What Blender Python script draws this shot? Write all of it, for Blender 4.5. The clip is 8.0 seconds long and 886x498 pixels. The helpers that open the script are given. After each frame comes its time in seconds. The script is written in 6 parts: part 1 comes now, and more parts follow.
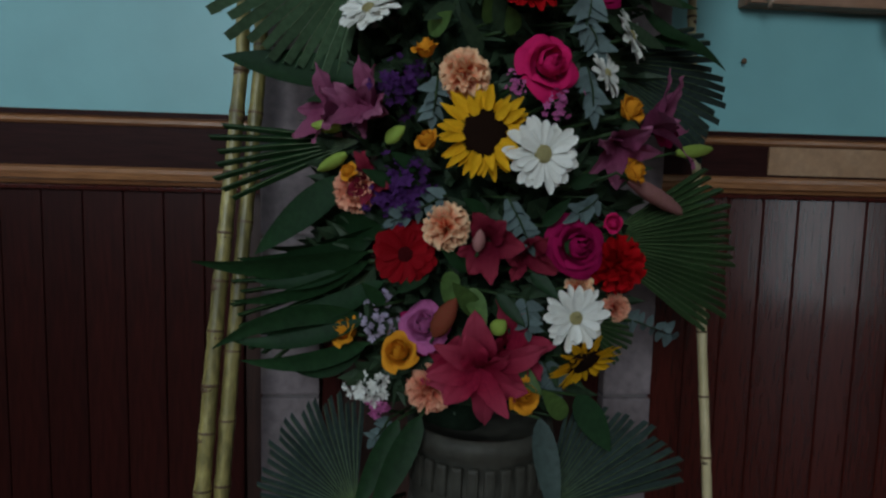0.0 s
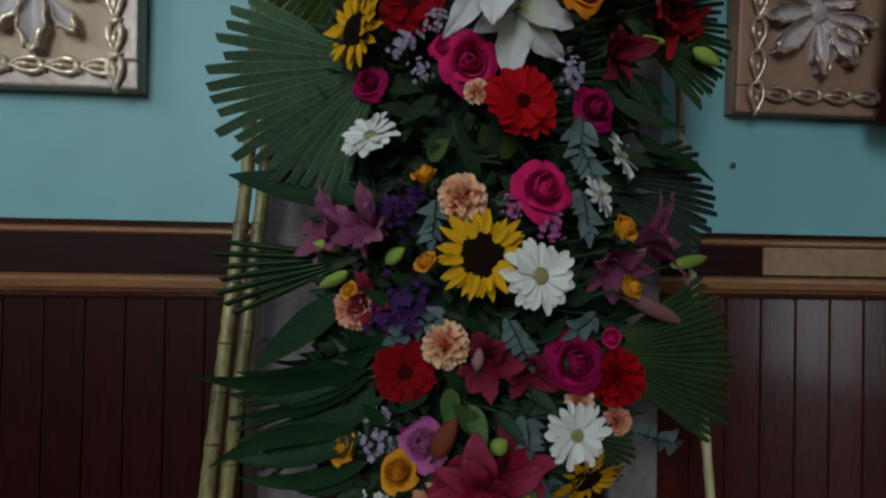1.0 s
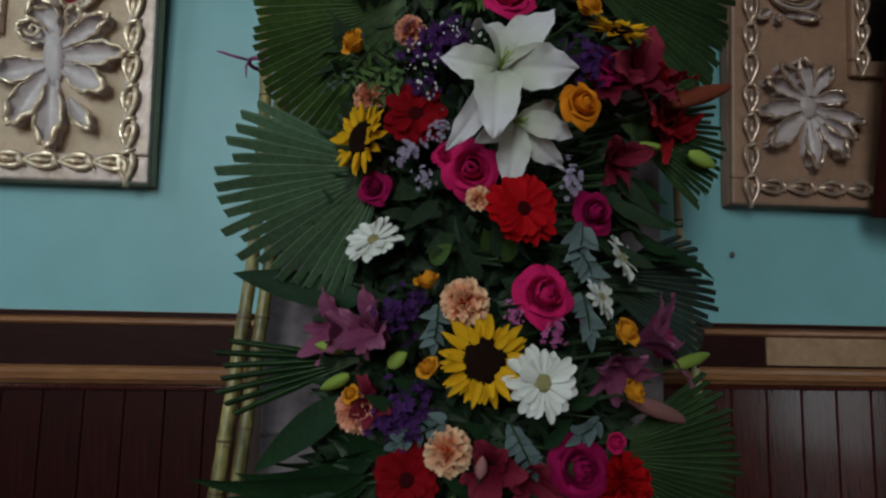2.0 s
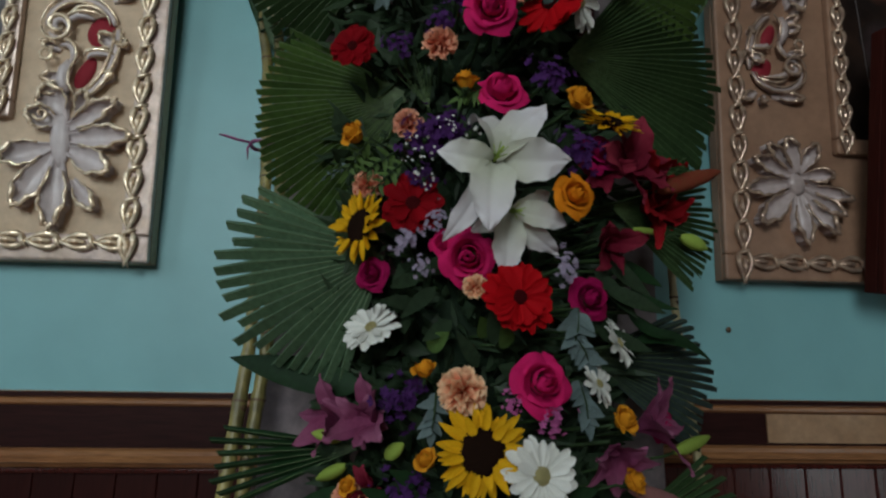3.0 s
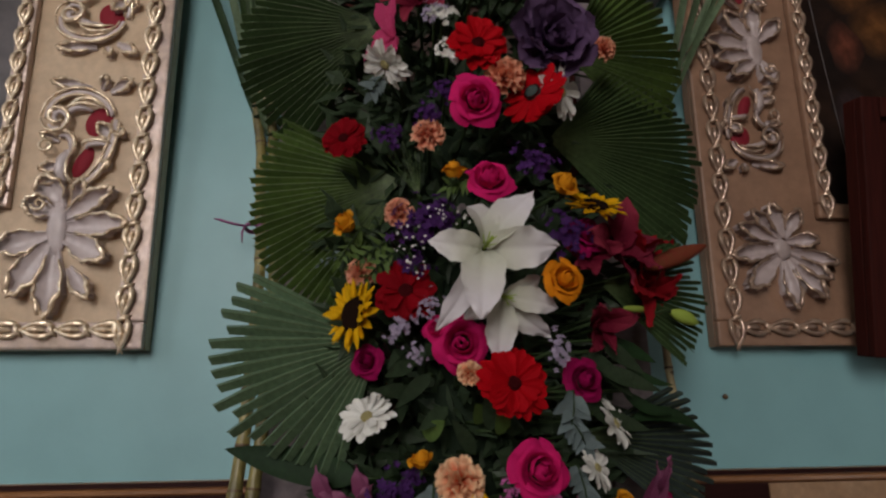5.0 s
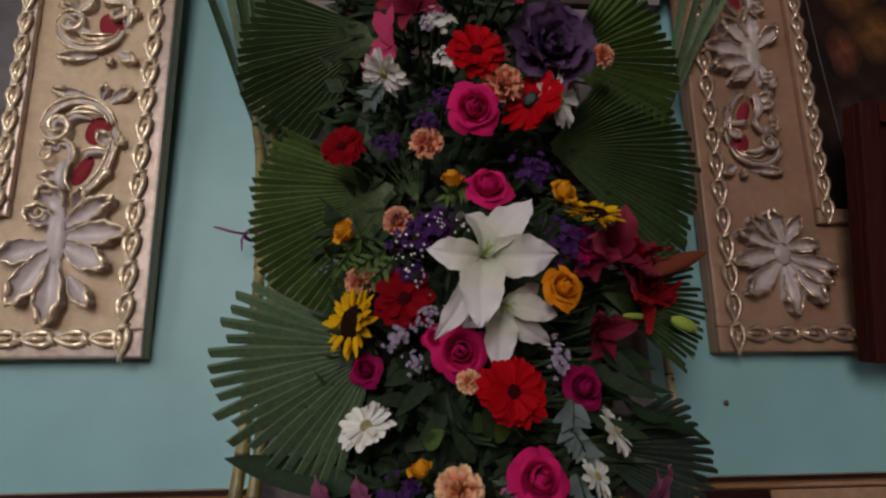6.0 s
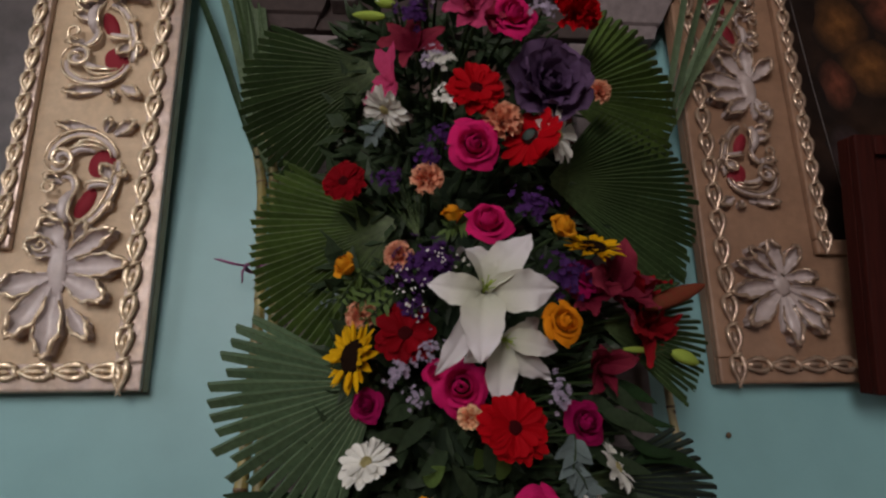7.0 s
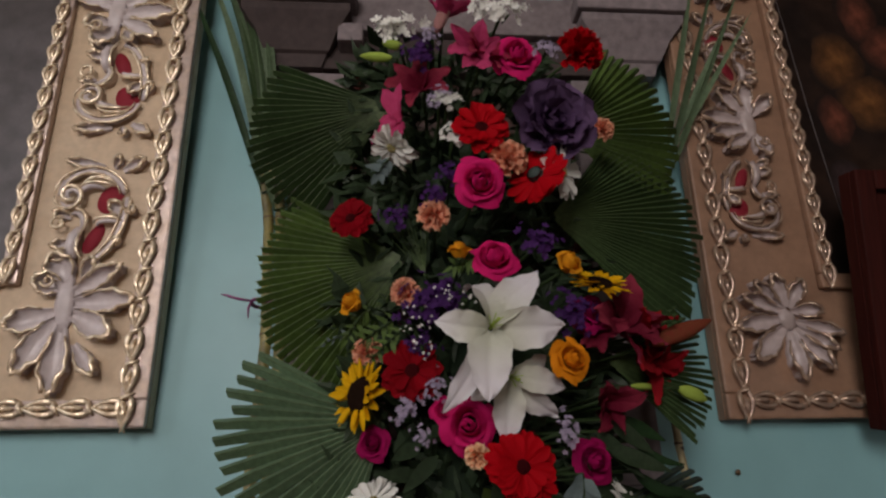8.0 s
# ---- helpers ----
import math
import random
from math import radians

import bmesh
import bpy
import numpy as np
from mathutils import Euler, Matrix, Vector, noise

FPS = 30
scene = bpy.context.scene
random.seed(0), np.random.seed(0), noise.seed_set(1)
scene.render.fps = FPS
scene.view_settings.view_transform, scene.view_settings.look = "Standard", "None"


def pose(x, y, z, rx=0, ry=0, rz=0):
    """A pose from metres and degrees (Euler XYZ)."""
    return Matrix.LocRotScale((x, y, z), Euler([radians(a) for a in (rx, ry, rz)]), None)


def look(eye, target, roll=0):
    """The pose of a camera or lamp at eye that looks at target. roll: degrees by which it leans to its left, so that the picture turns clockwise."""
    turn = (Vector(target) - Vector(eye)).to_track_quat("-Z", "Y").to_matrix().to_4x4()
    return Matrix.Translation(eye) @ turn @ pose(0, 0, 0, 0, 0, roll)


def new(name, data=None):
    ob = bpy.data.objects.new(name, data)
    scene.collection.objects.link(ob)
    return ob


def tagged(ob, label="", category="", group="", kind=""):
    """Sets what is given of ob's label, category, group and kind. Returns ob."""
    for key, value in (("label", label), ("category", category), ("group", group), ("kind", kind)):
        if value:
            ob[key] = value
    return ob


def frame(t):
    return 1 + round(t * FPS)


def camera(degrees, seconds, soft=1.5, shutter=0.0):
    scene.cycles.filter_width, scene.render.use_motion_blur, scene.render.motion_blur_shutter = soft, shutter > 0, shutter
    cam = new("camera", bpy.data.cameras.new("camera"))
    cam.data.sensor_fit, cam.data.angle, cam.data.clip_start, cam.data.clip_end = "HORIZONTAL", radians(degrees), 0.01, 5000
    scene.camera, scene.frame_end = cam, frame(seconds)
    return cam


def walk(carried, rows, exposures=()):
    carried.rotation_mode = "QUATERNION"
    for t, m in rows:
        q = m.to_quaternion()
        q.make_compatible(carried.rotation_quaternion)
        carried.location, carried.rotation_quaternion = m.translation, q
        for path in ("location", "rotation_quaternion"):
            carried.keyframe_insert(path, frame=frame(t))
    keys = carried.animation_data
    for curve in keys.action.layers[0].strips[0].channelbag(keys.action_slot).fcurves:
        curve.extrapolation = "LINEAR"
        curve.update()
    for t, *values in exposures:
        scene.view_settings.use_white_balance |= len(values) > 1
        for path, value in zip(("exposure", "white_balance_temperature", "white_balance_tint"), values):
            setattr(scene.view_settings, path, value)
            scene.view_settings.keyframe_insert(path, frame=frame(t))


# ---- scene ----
cam = camera(71.8, 8.0, soft=2.4)
METRES, EYE, TILT, LEAN, TURN = 0.33, 1.2, -5.5, -1.45, -4.2
ROWS = [
    (0.0, 0.0, 0.0, 0.0, 0.0, -0.0, 0.0),
    (0.5, 0.0043, -0.0313, 0.148, 0.05, 2.9, 0.35),
    (1.0, 0.0075, -0.0533, 0.2467, 0.07, 6.26, 0.39),
    (1.5, 0.0031, -0.0738, 0.3532, 0.21, 9.08, 0.41),
    (2.0, 0.0033, -0.1116, 0.4549, 0.17, 11.84, 0.29),
    (2.2, 0.0038, -0.1265, 0.494, 0.14, 12.91, 0.32),
    (3.3, 0.0066, -0.206, 0.659, -0.09, 18.11, 0.65),
    (3.5, 0.007, -0.216, 0.6812, -0.12, 18.79, 0.7),
    (3.6, 0.008, -0.222, 0.692, -0.1, 19.15, 0.75),
    (3.7, 0.038, -0.2815, 0.7655, 0.08, 21.45, 2.45),
    (4.0, 0.038, -0.2822, 0.7663, 0.08, 21.49, 2.45),
    (4.5, 0.0222, -0.2885, 0.7748, 0.04, 21.36, 2.25),
    (6.0, 0.0363, -0.2961, 0.8011, 0.26, 21.77, 2.46),
    (6.5, 0.044, -0.3154, 0.8249, 0.29, 22.66, 2.55),
    (7.0, 0.0316, -0.331, 0.8433, 0.22, 24.05, 2.55),
    (7.5, 0.016, -0.3539, 0.8609, 0.35, 25.56, 2.58),
    (8.0, 0.0076, -0.3682, 0.8698, 0.42, 26.83, 2.58),
]
walk(cam, [(t, pose(0, 0, EYE, TILT, LEAN, TURN) @ pose(METRES * x, METRES * y, METRES * z, 90 + pitch, roll, yaw)) for t, x, y, z, yaw, pitch, roll in ROWS],
     [(0, -0.22, 5950, 2), (2.2, -0.17, 6250, 1), (3.6, -0.08, 6500, 5), (3.7, -0.05, 7300, 18), (4.5, -0.08, 7300, 18), (8, -0.06, 7400, 20)])

# ---- light and air ----
world = bpy.data.worlds.new("world")
scene.world = world
world.use_nodes = True
wn = world.node_tree.nodes
sky = wn.new("ShaderNodeTexSky")
sky.sky_type, sky.sun_disc = "NISHITA", False
sky.sun_elevation, sky.sun_rotation = radians(61), radians(206)
wn["Background"].inputs["Strength"].default_value = 0.12
world.node_tree.links.new(sky.outputs[0], wn["Background"].inputs["Color"])

sun_lamp = new("sun", bpy.data.lights.new("sun", "SUN"))
sun_lamp.data.energy, sun_lamp.data.angle, sun_lamp.data.color = 2.5, radians(0.5), (1.0, 0.95, 0.88)
sun_lamp.matrix_world = look((-3, -6, 12.1), (0, 0, 0))


def window_light(name, at, target, width, height, watts, colour):
    lamp = new(name, bpy.data.lights.new(name, "AREA"))
    lamp.data.shape, lamp.data.size, lamp.data.size_y = "RECTANGLE", width, height
    lamp.data.energy, lamp.data.color = watts, colour
    lamp.matrix_world = look(at, target)
    return lamp


# ---- materials ----
def material(name, colour, rough=0.6, metal=0.0, spot=None, spot_size=6.0, spot_mix=0.5, grain=60.0, grain_mix=0.12, bump=0.15,
             bump_scale=80.0, stretch=(1, 1, 1), vary=0.0, coat=0.0, rough_vary=0.12, through_light=0.0, world_space=False, specular=0.5, tip=None):
    """A procedural surface: two scales of colour variation, uneven gloss and fine relief."""
    m = bpy.data.materials.new(name)
    m.use_nodes = True
    n, l = m.node_tree.nodes, m.node_tree.links
    b = n["Principled BSDF"]
    b.inputs["Metallic"].default_value = metal
    b.inputs["Coat Weight"].default_value = coat
    b.inputs["Specular IOR Level"].default_value = specular
    b.inputs["Coat Roughness"].default_value = 0.12
    co = n.new("ShaderNodeTexCoord")
    mp = n.new("ShaderNodeMapping")
    mp.inputs["Scale"].default_value = stretch
    if world_space:
        geo = n.new("ShaderNodeNewGeometry")
        l.new(geo.outputs["Position"], mp.inputs["Vector"])
    else:
        l.new(co.outputs["Object"], mp.inputs["Vector"])
    big = n.new("ShaderNodeTexNoise")
    big.inputs["Scale"].default_value, big.inputs["Detail"].default_value = spot_size, 5
    fine = n.new("ShaderNodeTexNoise")
    fine.inputs["Scale"].default_value, fine.inputs["Detail"].default_value = grain, 4
    relief = n.new("ShaderNodeTexNoise")
    relief.inputs["Scale"].default_value, relief.inputs["Detail"].default_value = bump_scale, 4
    for tex in (big, fine, relief):
        l.new(mp.outputs[0], tex.inputs["Vector"])
    ramp = n.new("ShaderNodeMapRange")
    ramp.inputs["From Min"].default_value, ramp.inputs["From Max"].default_value = 0.35, 0.65
    ramp.inputs["To Max"].default_value = spot_mix
    l.new(big.outputs["Fac"], ramp.inputs["Value"])
    mix = n.new("ShaderNodeMix")
    mix.data_type = "RGBA"
    mix.inputs["A"].default_value = (*colour, 1)
    mix.inputs["B"].default_value = (*(spot or tuple(c * 0.7 for c in colour)), 1)
    l.new(ramp.outputs[0], mix.inputs["Factor"])
    hsv = n.new("ShaderNodeHueSaturation")
    if tip:
        # petals run along their own x: another colour towards the rim
        axis = n.new("ShaderNodeSeparateXYZ")
        l.new(co.outputs["Object"], axis.inputs[0])
        run = n.new("ShaderNodeMapRange")
        run.inputs["From Min"].default_value, run.inputs["From Max"].default_value = 0.3, 0.95
        l.new(axis.outputs["X"], run.inputs["Value"])
        rim = n.new("ShaderNodeMix")
        rim.data_type = "RGBA"
        l.new(mix.outputs["Result"], rim.inputs["A"])
        rim.inputs["B"].default_value = (*tip, 1)
        l.new(run.outputs[0], rim.inputs["Factor"])
        l.new(rim.outputs["Result"], hsv.inputs["Color"])
    else:
        l.new(mix.outputs["Result"], hsv.inputs["Color"])
    val = n.new("ShaderNodeMapRange")
    val.inputs["From Min"].default_value, val.inputs["From Max"].default_value = 0.3, 0.7
    val.inputs["To Min"].default_value, val.inputs["To Max"].default_value = 1 - grain_mix, 1 + grain_mix
    l.new(fine.outputs["Fac"], val.inputs["Value"])
    if vary:
        info = n.new("ShaderNodeObjectInfo")
        own = n.new("ShaderNodeMapRange")
        own.inputs["To Min"].default_value, own.inputs["To Max"].default_value = 1 - vary, 1 + vary
        l.new(info.outputs["Random"], own.inputs["Value"])
        both = n.new("ShaderNodeMath")
        both.operation = "MULTIPLY"
        l.new(val.outputs[0], both.inputs[0])
        l.new(own.outputs[0], both.inputs[1])
        l.new(both.outputs[0], hsv.inputs["Value"])
    else:
        l.new(val.outputs[0], hsv.inputs["Value"])
    l.new(hsv.outputs[0], b.inputs["Base Color"])
    rr = n.new("ShaderNodeMapRange")
    rr.inputs["To Min"].default_value, rr.inputs["To Max"].default_value = max(0.04, rough - rough_vary), min(1, rough + rough_vary)
    l.new(big.outputs["Fac"], rr.inputs["Value"])
    l.new(rr.outputs[0], b.inputs["Roughness"])
    bp = n.new("ShaderNodeBump")
    bp.inputs["Strength"].default_value, bp.inputs["Distance"].default_value = bump, 0.004
    l.new(relief.outputs["Fac"], bp.inputs["Height"])
    l.new(bp.outputs[0], b.inputs["Normal"])
    if through_light:
        tr = n.new("ShaderNodeBsdfTranslucent")
        ms = n.new("ShaderNodeMixShader")
        ms.inputs[0].default_value = through_light
        l.new(hsv.outputs[0], tr.inputs["Color"])
        l.new(b.outputs[0], ms.inputs[1])
        l.new(tr.outputs[0], ms.inputs[2])
        l.new(ms.outputs[0], n["Material Output"].inputs["Surface"])
    return m


def petal_mat(name, colour, spot=None, spot_mix=0.4, tip=None):
    return material(name, colour, 0.65, specular=0.07, tip=tip, spot=spot, spot_size=18, spot_mix=spot_mix, grain=160, grain_mix=0.12, bump=0.25,
                    bump_scale=130, vary=0.1, through_light=0.2)


def leaf_mat(name, colour, spot=None, rough=0.42):
    return material(name, colour, rough, specular=0.16, spot=spot, spot_size=9, spot_mix=0.6, grain=90, grain_mix=0.2, bump=0.25, bump_scale=110,
                    vary=0.22, through_light=0.12)


TEAL = material("teal_wall_paint", (0.185, 0.40, 0.42), 0.45, spot=(0.21, 0.43, 0.44), spot_size=1.6, spot_mix=0.7, grain=7, grain_mix=0.05,
                bump=0.22, bump_scale=14, world_space=True)
WHITEWASH = material("dim_ochre_plaster", (0.17, 0.14, 0.105), 0.8, spot_size=1.2, grain=12, bump=0.2, bump_scale=20)
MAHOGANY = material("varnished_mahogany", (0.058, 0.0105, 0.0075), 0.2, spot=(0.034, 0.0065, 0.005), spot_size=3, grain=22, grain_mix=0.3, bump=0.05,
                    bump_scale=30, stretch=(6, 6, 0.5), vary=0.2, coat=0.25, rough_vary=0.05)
# the same mahogany, coloured darker and duller to put shade on the west boards
SHADEMAHOGANY = material("shade_darkened_mahogany", (0.025, 0.0046, 0.0034), 0.42, specular=0.12, spot=(0.018, 0.0036, 0.003), spot_size=3, grain=22, grain_mix=0.3, bump=0.05,
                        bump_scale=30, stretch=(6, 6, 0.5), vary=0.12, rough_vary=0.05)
RAILWOOD = material("worn_honey_wood", (0.30, 0.14, 0.055), 0.32, spot=(0.16, 0.06, 0.028), spot_size=5, grain=40, grain_mix=0.3, bump=0.1,
                    bump_scale=60, stretch=(0.5, 6, 6), coat=0.25)
DARKTRIM = material("dark_stained_wood", (0.026, 0.008, 0.007), 0.5, specular=0.08, spot_size=4, grain=30, grain_mix=0.3, stretch=(0.5, 6, 6))
TANSTRIP = material("mottled_tan_veneer", (0.36, 0.22, 0.12), 0.4, spot=(0.25, 0.14, 0.07), spot_size=14, spot_mix=0.7, grain=60, grain_mix=0.15)
STONE = material("grey_violet_quarry_stone", (0.20, 0.165, 0.168), 0.85, spot=(0.16, 0.13, 0.135), spot_size=7, spot_mix=0.7, grain=45, grain_mix=0.2, bump=0.6,
                 bump_scale=35, vary=0.12)
# doorway stone with the shade below the ledge put into its colour
SHADESTONE = material("shade_darkened_stone", (0.048, 0.032, 0.030), 0.85, spot=(0.032, 0.021, 0.020), spot_size=7, spot_mix=0.7, grain=45, grain_mix=0.2, bump=0.5, bump_scale=35)
MORTAR = material("grey_mortar", (0.15, 0.13, 0.13), 0.9, grain=80, bump=0.6)
DARKWOOD = material("old_dark_door_wood", (0.045, 0.018, 0.012), 0.5, spot_size=4, grain=25, grain_mix=0.3, stretch=(6, 6, 0.5))
FLOOR = material("waxed_red_floor_tile", (0.12, 0.05, 0.036), 0.4, specular=0.25, rough_vary=0.05, spot_size=2, grain=20, vary=0.15)
GOLD = material("aged_gold_leaf", (0.98, 0.84, 0.63), 0.24, metal=0.45, spot=(0.52, 0.37, 0.24), spot_size=42, spot_mix=0.9, grain=110, grain_mix=0.3, bump=0.5, bump_scale=70)
# gilding of the east frame, darker than the west frame's
DULLGOLD = material("dull_gold_leaf", (0.62, 0.46, 0.34), 0.17, metal=0.5, spot=(0.26, 0.17, 0.13), spot_size=34, spot_mix=0.95, grain=70, grain_mix=0.2, bump=0.4, bump_scale=60, rough_vary=0.06)
SILVERGILT = material("pale_silver_gilding", (0.50, 0.40, 0.36), 0.36, metal=0.35, spot=(0.42, 0.31, 0.22), spot_size=22, spot_mix=0.6, grain=70, grain_mix=0.15,
                      bump=0.3, bump_scale=60)
CREAM = material("ochre_cream_gesso", (0.57, 0.43, 0.29), 0.5, spot=(0.50, 0.36, 0.23), spot_size=8, spot_mix=0.7, grain=50, grain_mix=0.1, bump=0.2, bump_scale=40)
# flat and carving of the east frame, both darker than the west's
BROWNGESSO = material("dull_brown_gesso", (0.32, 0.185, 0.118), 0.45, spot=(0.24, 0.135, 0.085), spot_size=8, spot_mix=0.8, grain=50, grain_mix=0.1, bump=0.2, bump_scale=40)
GREYGESSO = material("dull_grey_gesso", (0.48, 0.40, 0.39), 0.32, spot=(0.34, 0.26, 0.23), spot_size=20, spot_mix=0.6, grain=60, grain_mix=0.1, bump=0.2, bump_scale=60)
PALEORN = material("lilac_white_gesso", (0.58, 0.52, 0.52), 0.36, spot=(0.46, 0.38, 0.36), spot_size=20, spot_mix=0.6, grain=60, grain_mix=0.1, bump=0.2, bump_scale=60)
REDCLOTH = material("red_velvet", (0.26, 0.008, 0.022), 0.8, spot_size=30, grain=120)
CANVAS = material("darkened_oil_painting", (0.012, 0.008, 0.007), 0.6, specular=0.1, spot=(0.028, 0.014, 0.009), spot_size=4.0, spot_mix=0.9, grain=20, grain_mix=0.3, bump=0.15)
CANVASGREY = material("grey_oil_painting", (0.085, 0.075, 0.080), 0.45, spot=(0.045, 0.036, 0.036), spot_size=3.2, spot_mix=0.9, grain=20, grain_mix=0.3, bump=0.15)
REDWOOD = material("red_brown_panel_wood", (0.042, 0.0075, 0.0055), 0.55, specular=0.1, spot_size=3, grain=22, grain_mix=0.3, stretch=(6, 6, 0.5))
PAPER = material("white_paper", (0.75, 0.75, 0.75), 0.8, spot_size=10)
CANE = material("green_yellow_sugarcane", (0.32, 0.27, 0.09), 0.42, spot=(0.10, 0.085, 0.03), spot_size=26, spot_mix=0.95, grain=90, grain_mix=0.35, bump=0.15,
                stretch=(1, 1, 0.4), world_space=True)
CANEPALE = material("pale_waxy_cane", (0.50, 0.42, 0.24), 0.45, spot=(0.36, 0.30, 0.14), spot_size=14, spot_mix=0.8, grain=45, grain_mix=0.2, stretch=(1, 1, 0.4),
                    world_space=True)
NODE = material("dark_cane_node", (0.11, 0.065, 0.03), 0.6, grain=90, grain_mix=0.4)
TAPE = material("magenta_ribbon", (0.24, 0.05, 0.16), 0.4)
FAN_LIGHT = leaf_mat("grey_green_palm", (0.118, 0.19, 0.108), (0.088, 0.15, 0.082))
FAN_MID = leaf_mat("mid_green_palm", (0.076, 0.128, 0.032), (0.050, 0.090, 0.025))
FAN_DARK = leaf_mat("dark_green_palm", (0.040, 0.074, 0.027), (0.026, 0.050, 0.020))
FAN_RIB = leaf_mat("pale_palm_rib", (0.080, 0.120, 0.048))
FAN_SLATE = leaf_mat("slate_green_palm", (0.045, 0.065, 0.058), (0.032, 0.046, 0.042), 0.5)
BLADE = leaf_mat("deep_green_blade", (0.015, 0.042, 0.014), (0.008, 0.022, 0.008), 0.5)
FILL = leaf_mat("dark_filler_foliage", (0.032, 0.053, 0.027), (0.018, 0.032, 0.017), 0.45)
EUCA = leaf_mat("powdery_blue_eucalyptus", (0.12, 0.16, 0.16), (0.085, 0.12, 0.115), 0.65)
CANELEAF = leaf_mat("pale_cane_leaf", (0.10, 0.15, 0.085), (0.06, 0.095, 0.05))
STEM = leaf_mat("green_stem", (0.03, 0.055, 0.02))
FOAM = leaf_mat("soaked_floral_foam", (0.014, 0.026, 0.014), None, 0.9)
CLAY = material("grey_brown_glazed_clay", (0.050, 0.047, 0.037), 0.6, specular=0.2, spot=(0.03, 0.03, 0.024), spot_size=9, spot_mix=0.8, grain=40, grain_mix=0.25, bump=0.4,
                bump_scale=45)
DISC = material("dark_sunflower_seeds", (0.020, 0.010, 0.007), 0.95, specular=0.05, spot=(0.04, 0.018, 0.008), spot_size=40, grain=260, grain_mix=0.5, bump=0.9, bump_scale=260)
DISCPALE = material("cream_green_florets", (0.45, 0.40, 0.16), 0.8, spot=(0.55, 0.45, 0.22), spot_size=90, grain=300, grain_mix=0.3, bump=0.8, bump_scale=280)
DISCRED = material("dark_red_florets", (0.05, 0.004, 0.006), 0.9, specular=0.05, spot=(0.12, 0.01, 0.01), spot_size=90, grain=300, grain_mix=0.3, bump=0.8, bump_scale=280)
YELLOW = petal_mat("sunflower_yellow", (0.72, 0.42, 0.012), (0.62, 0.27, 0.005))
WHITE = petal_mat("gerbera_white", (0.80, 0.80, 0.75), (0.68, 0.68, 0.61))
LILYWHITE = petal_mat("lily_white", (0.60, 0.61, 0.50), (0.55, 0.55, 0.46), 0.5, (0.74, 0.71, 0.73))
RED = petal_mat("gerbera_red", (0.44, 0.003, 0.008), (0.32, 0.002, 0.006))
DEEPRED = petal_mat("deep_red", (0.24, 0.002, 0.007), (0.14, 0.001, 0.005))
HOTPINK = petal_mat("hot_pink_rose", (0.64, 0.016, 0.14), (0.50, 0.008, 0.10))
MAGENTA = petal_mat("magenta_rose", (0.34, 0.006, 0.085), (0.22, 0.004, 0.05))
ORANGE = petal_mat("orange_rose", (0.74, 0.25, 0.012), (0.64, 0.15, 0.008))
AMBER = petal_mat("amber_rosebud", (0.74, 0.33, 0.02), (0.66, 0.19, 0.015))
PEACH = petal_mat("peach_carnation", (0.80, 0.15, 0.055), (0.72, 0.10, 0.04), 0.7, (0.90, 0.62, 0.38))
CORAL = petal_mat("coral_carnation", (0.68, 0.11, 0.065), (0.58, 0.07, 0.05), 0.7, (0.82, 0.42, 0.27))
MAUVE = petal_mat("mauve_lily", (0.24, 0.055, 0.125), (0.16, 0.028, 0.08), 0.5, (0.31, 0.11, 0.19))
PINKLILY = petal_mat("pink_lily", (0.50, 0.055, 0.15), (0.36, 0.02, 0.08))
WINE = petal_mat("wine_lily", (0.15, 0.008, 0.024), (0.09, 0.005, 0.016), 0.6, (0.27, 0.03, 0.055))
CRIMSON = petal_mat("crimson_lily", (0.27, 0.012, 0.040), (0.16, 0.005, 0.024), 0.6, (0.32, 0.04, 0.075))
SCARLET = petal_mat("scarlet_lily", (0.24, 0.007, 0.012), (0.14, 0.004, 0.010), 0.6, (0.32, 0.012, 0.018))
VIOLET = petal_mat("violet_statice", (0.075, 0.024, 0.125), (0.045, 0.013, 0.075))
KALE = petal_mat("purple_kale", (0.085, 0.042, 0.11), (0.05, 0.022, 0.06), 0.5, (0.12, 0.07, 0.14))
LAVENDER = petal_mat("pale_lavender", (0.40, 0.34, 0.45), (0.30, 0.26, 0.36))
LILACPINK = petal_mat("lilac_pink", (0.48, 0.13, 0.32), (0.36, 0.06, 0.22))
BUD = petal_mat("green_lily_bud", (0.34, 0.46, 0.085), (0.24, 0.36, 0.06))
BUDPINK = petal_mat("dusky_pink_bud", (0.42, 0.19, 0.19), (0.30, 0.17, 0.11))
BUDRED = petal_mat("red_brown_bud", (0.21, 0.042, 0.026), (0.15, 0.075, 0.028))



def faded_paint(name, colour):
    """A patch of old paint that runs out softly into the painting's dark ground."""
    m = material(name, colour, 0.6, specular=0.1, spot=tuple(c * 0.4 for c in colour), spot_size=2.2, spot_mix=0.9, grain=9, grain_mix=0.3)
    n, l = m.node_tree.nodes, m.node_tree.links
    co = n.new("ShaderNodeTexCoord")
    ball = n.new("ShaderNodeTexGradient")
    ball.gradient_type = "SPHERICAL"
    l.new(co.outputs["Object"], ball.inputs["Vector"])
    mix = n.new("ShaderNodeMix")
    mix.data_type = "RGBA"
    mix.inputs["A"].default_value = (0.016, 0.010, 0.008, 1)
    l.new(ball.outputs["Fac"], mix.inputs["Factor"])
    base = n["Principled BSDF"].inputs["Base Color"]
    l.new(base.links[0].from_socket, mix.inputs["B"])
    l.new(mix.outputs["Result"], base)
    return m


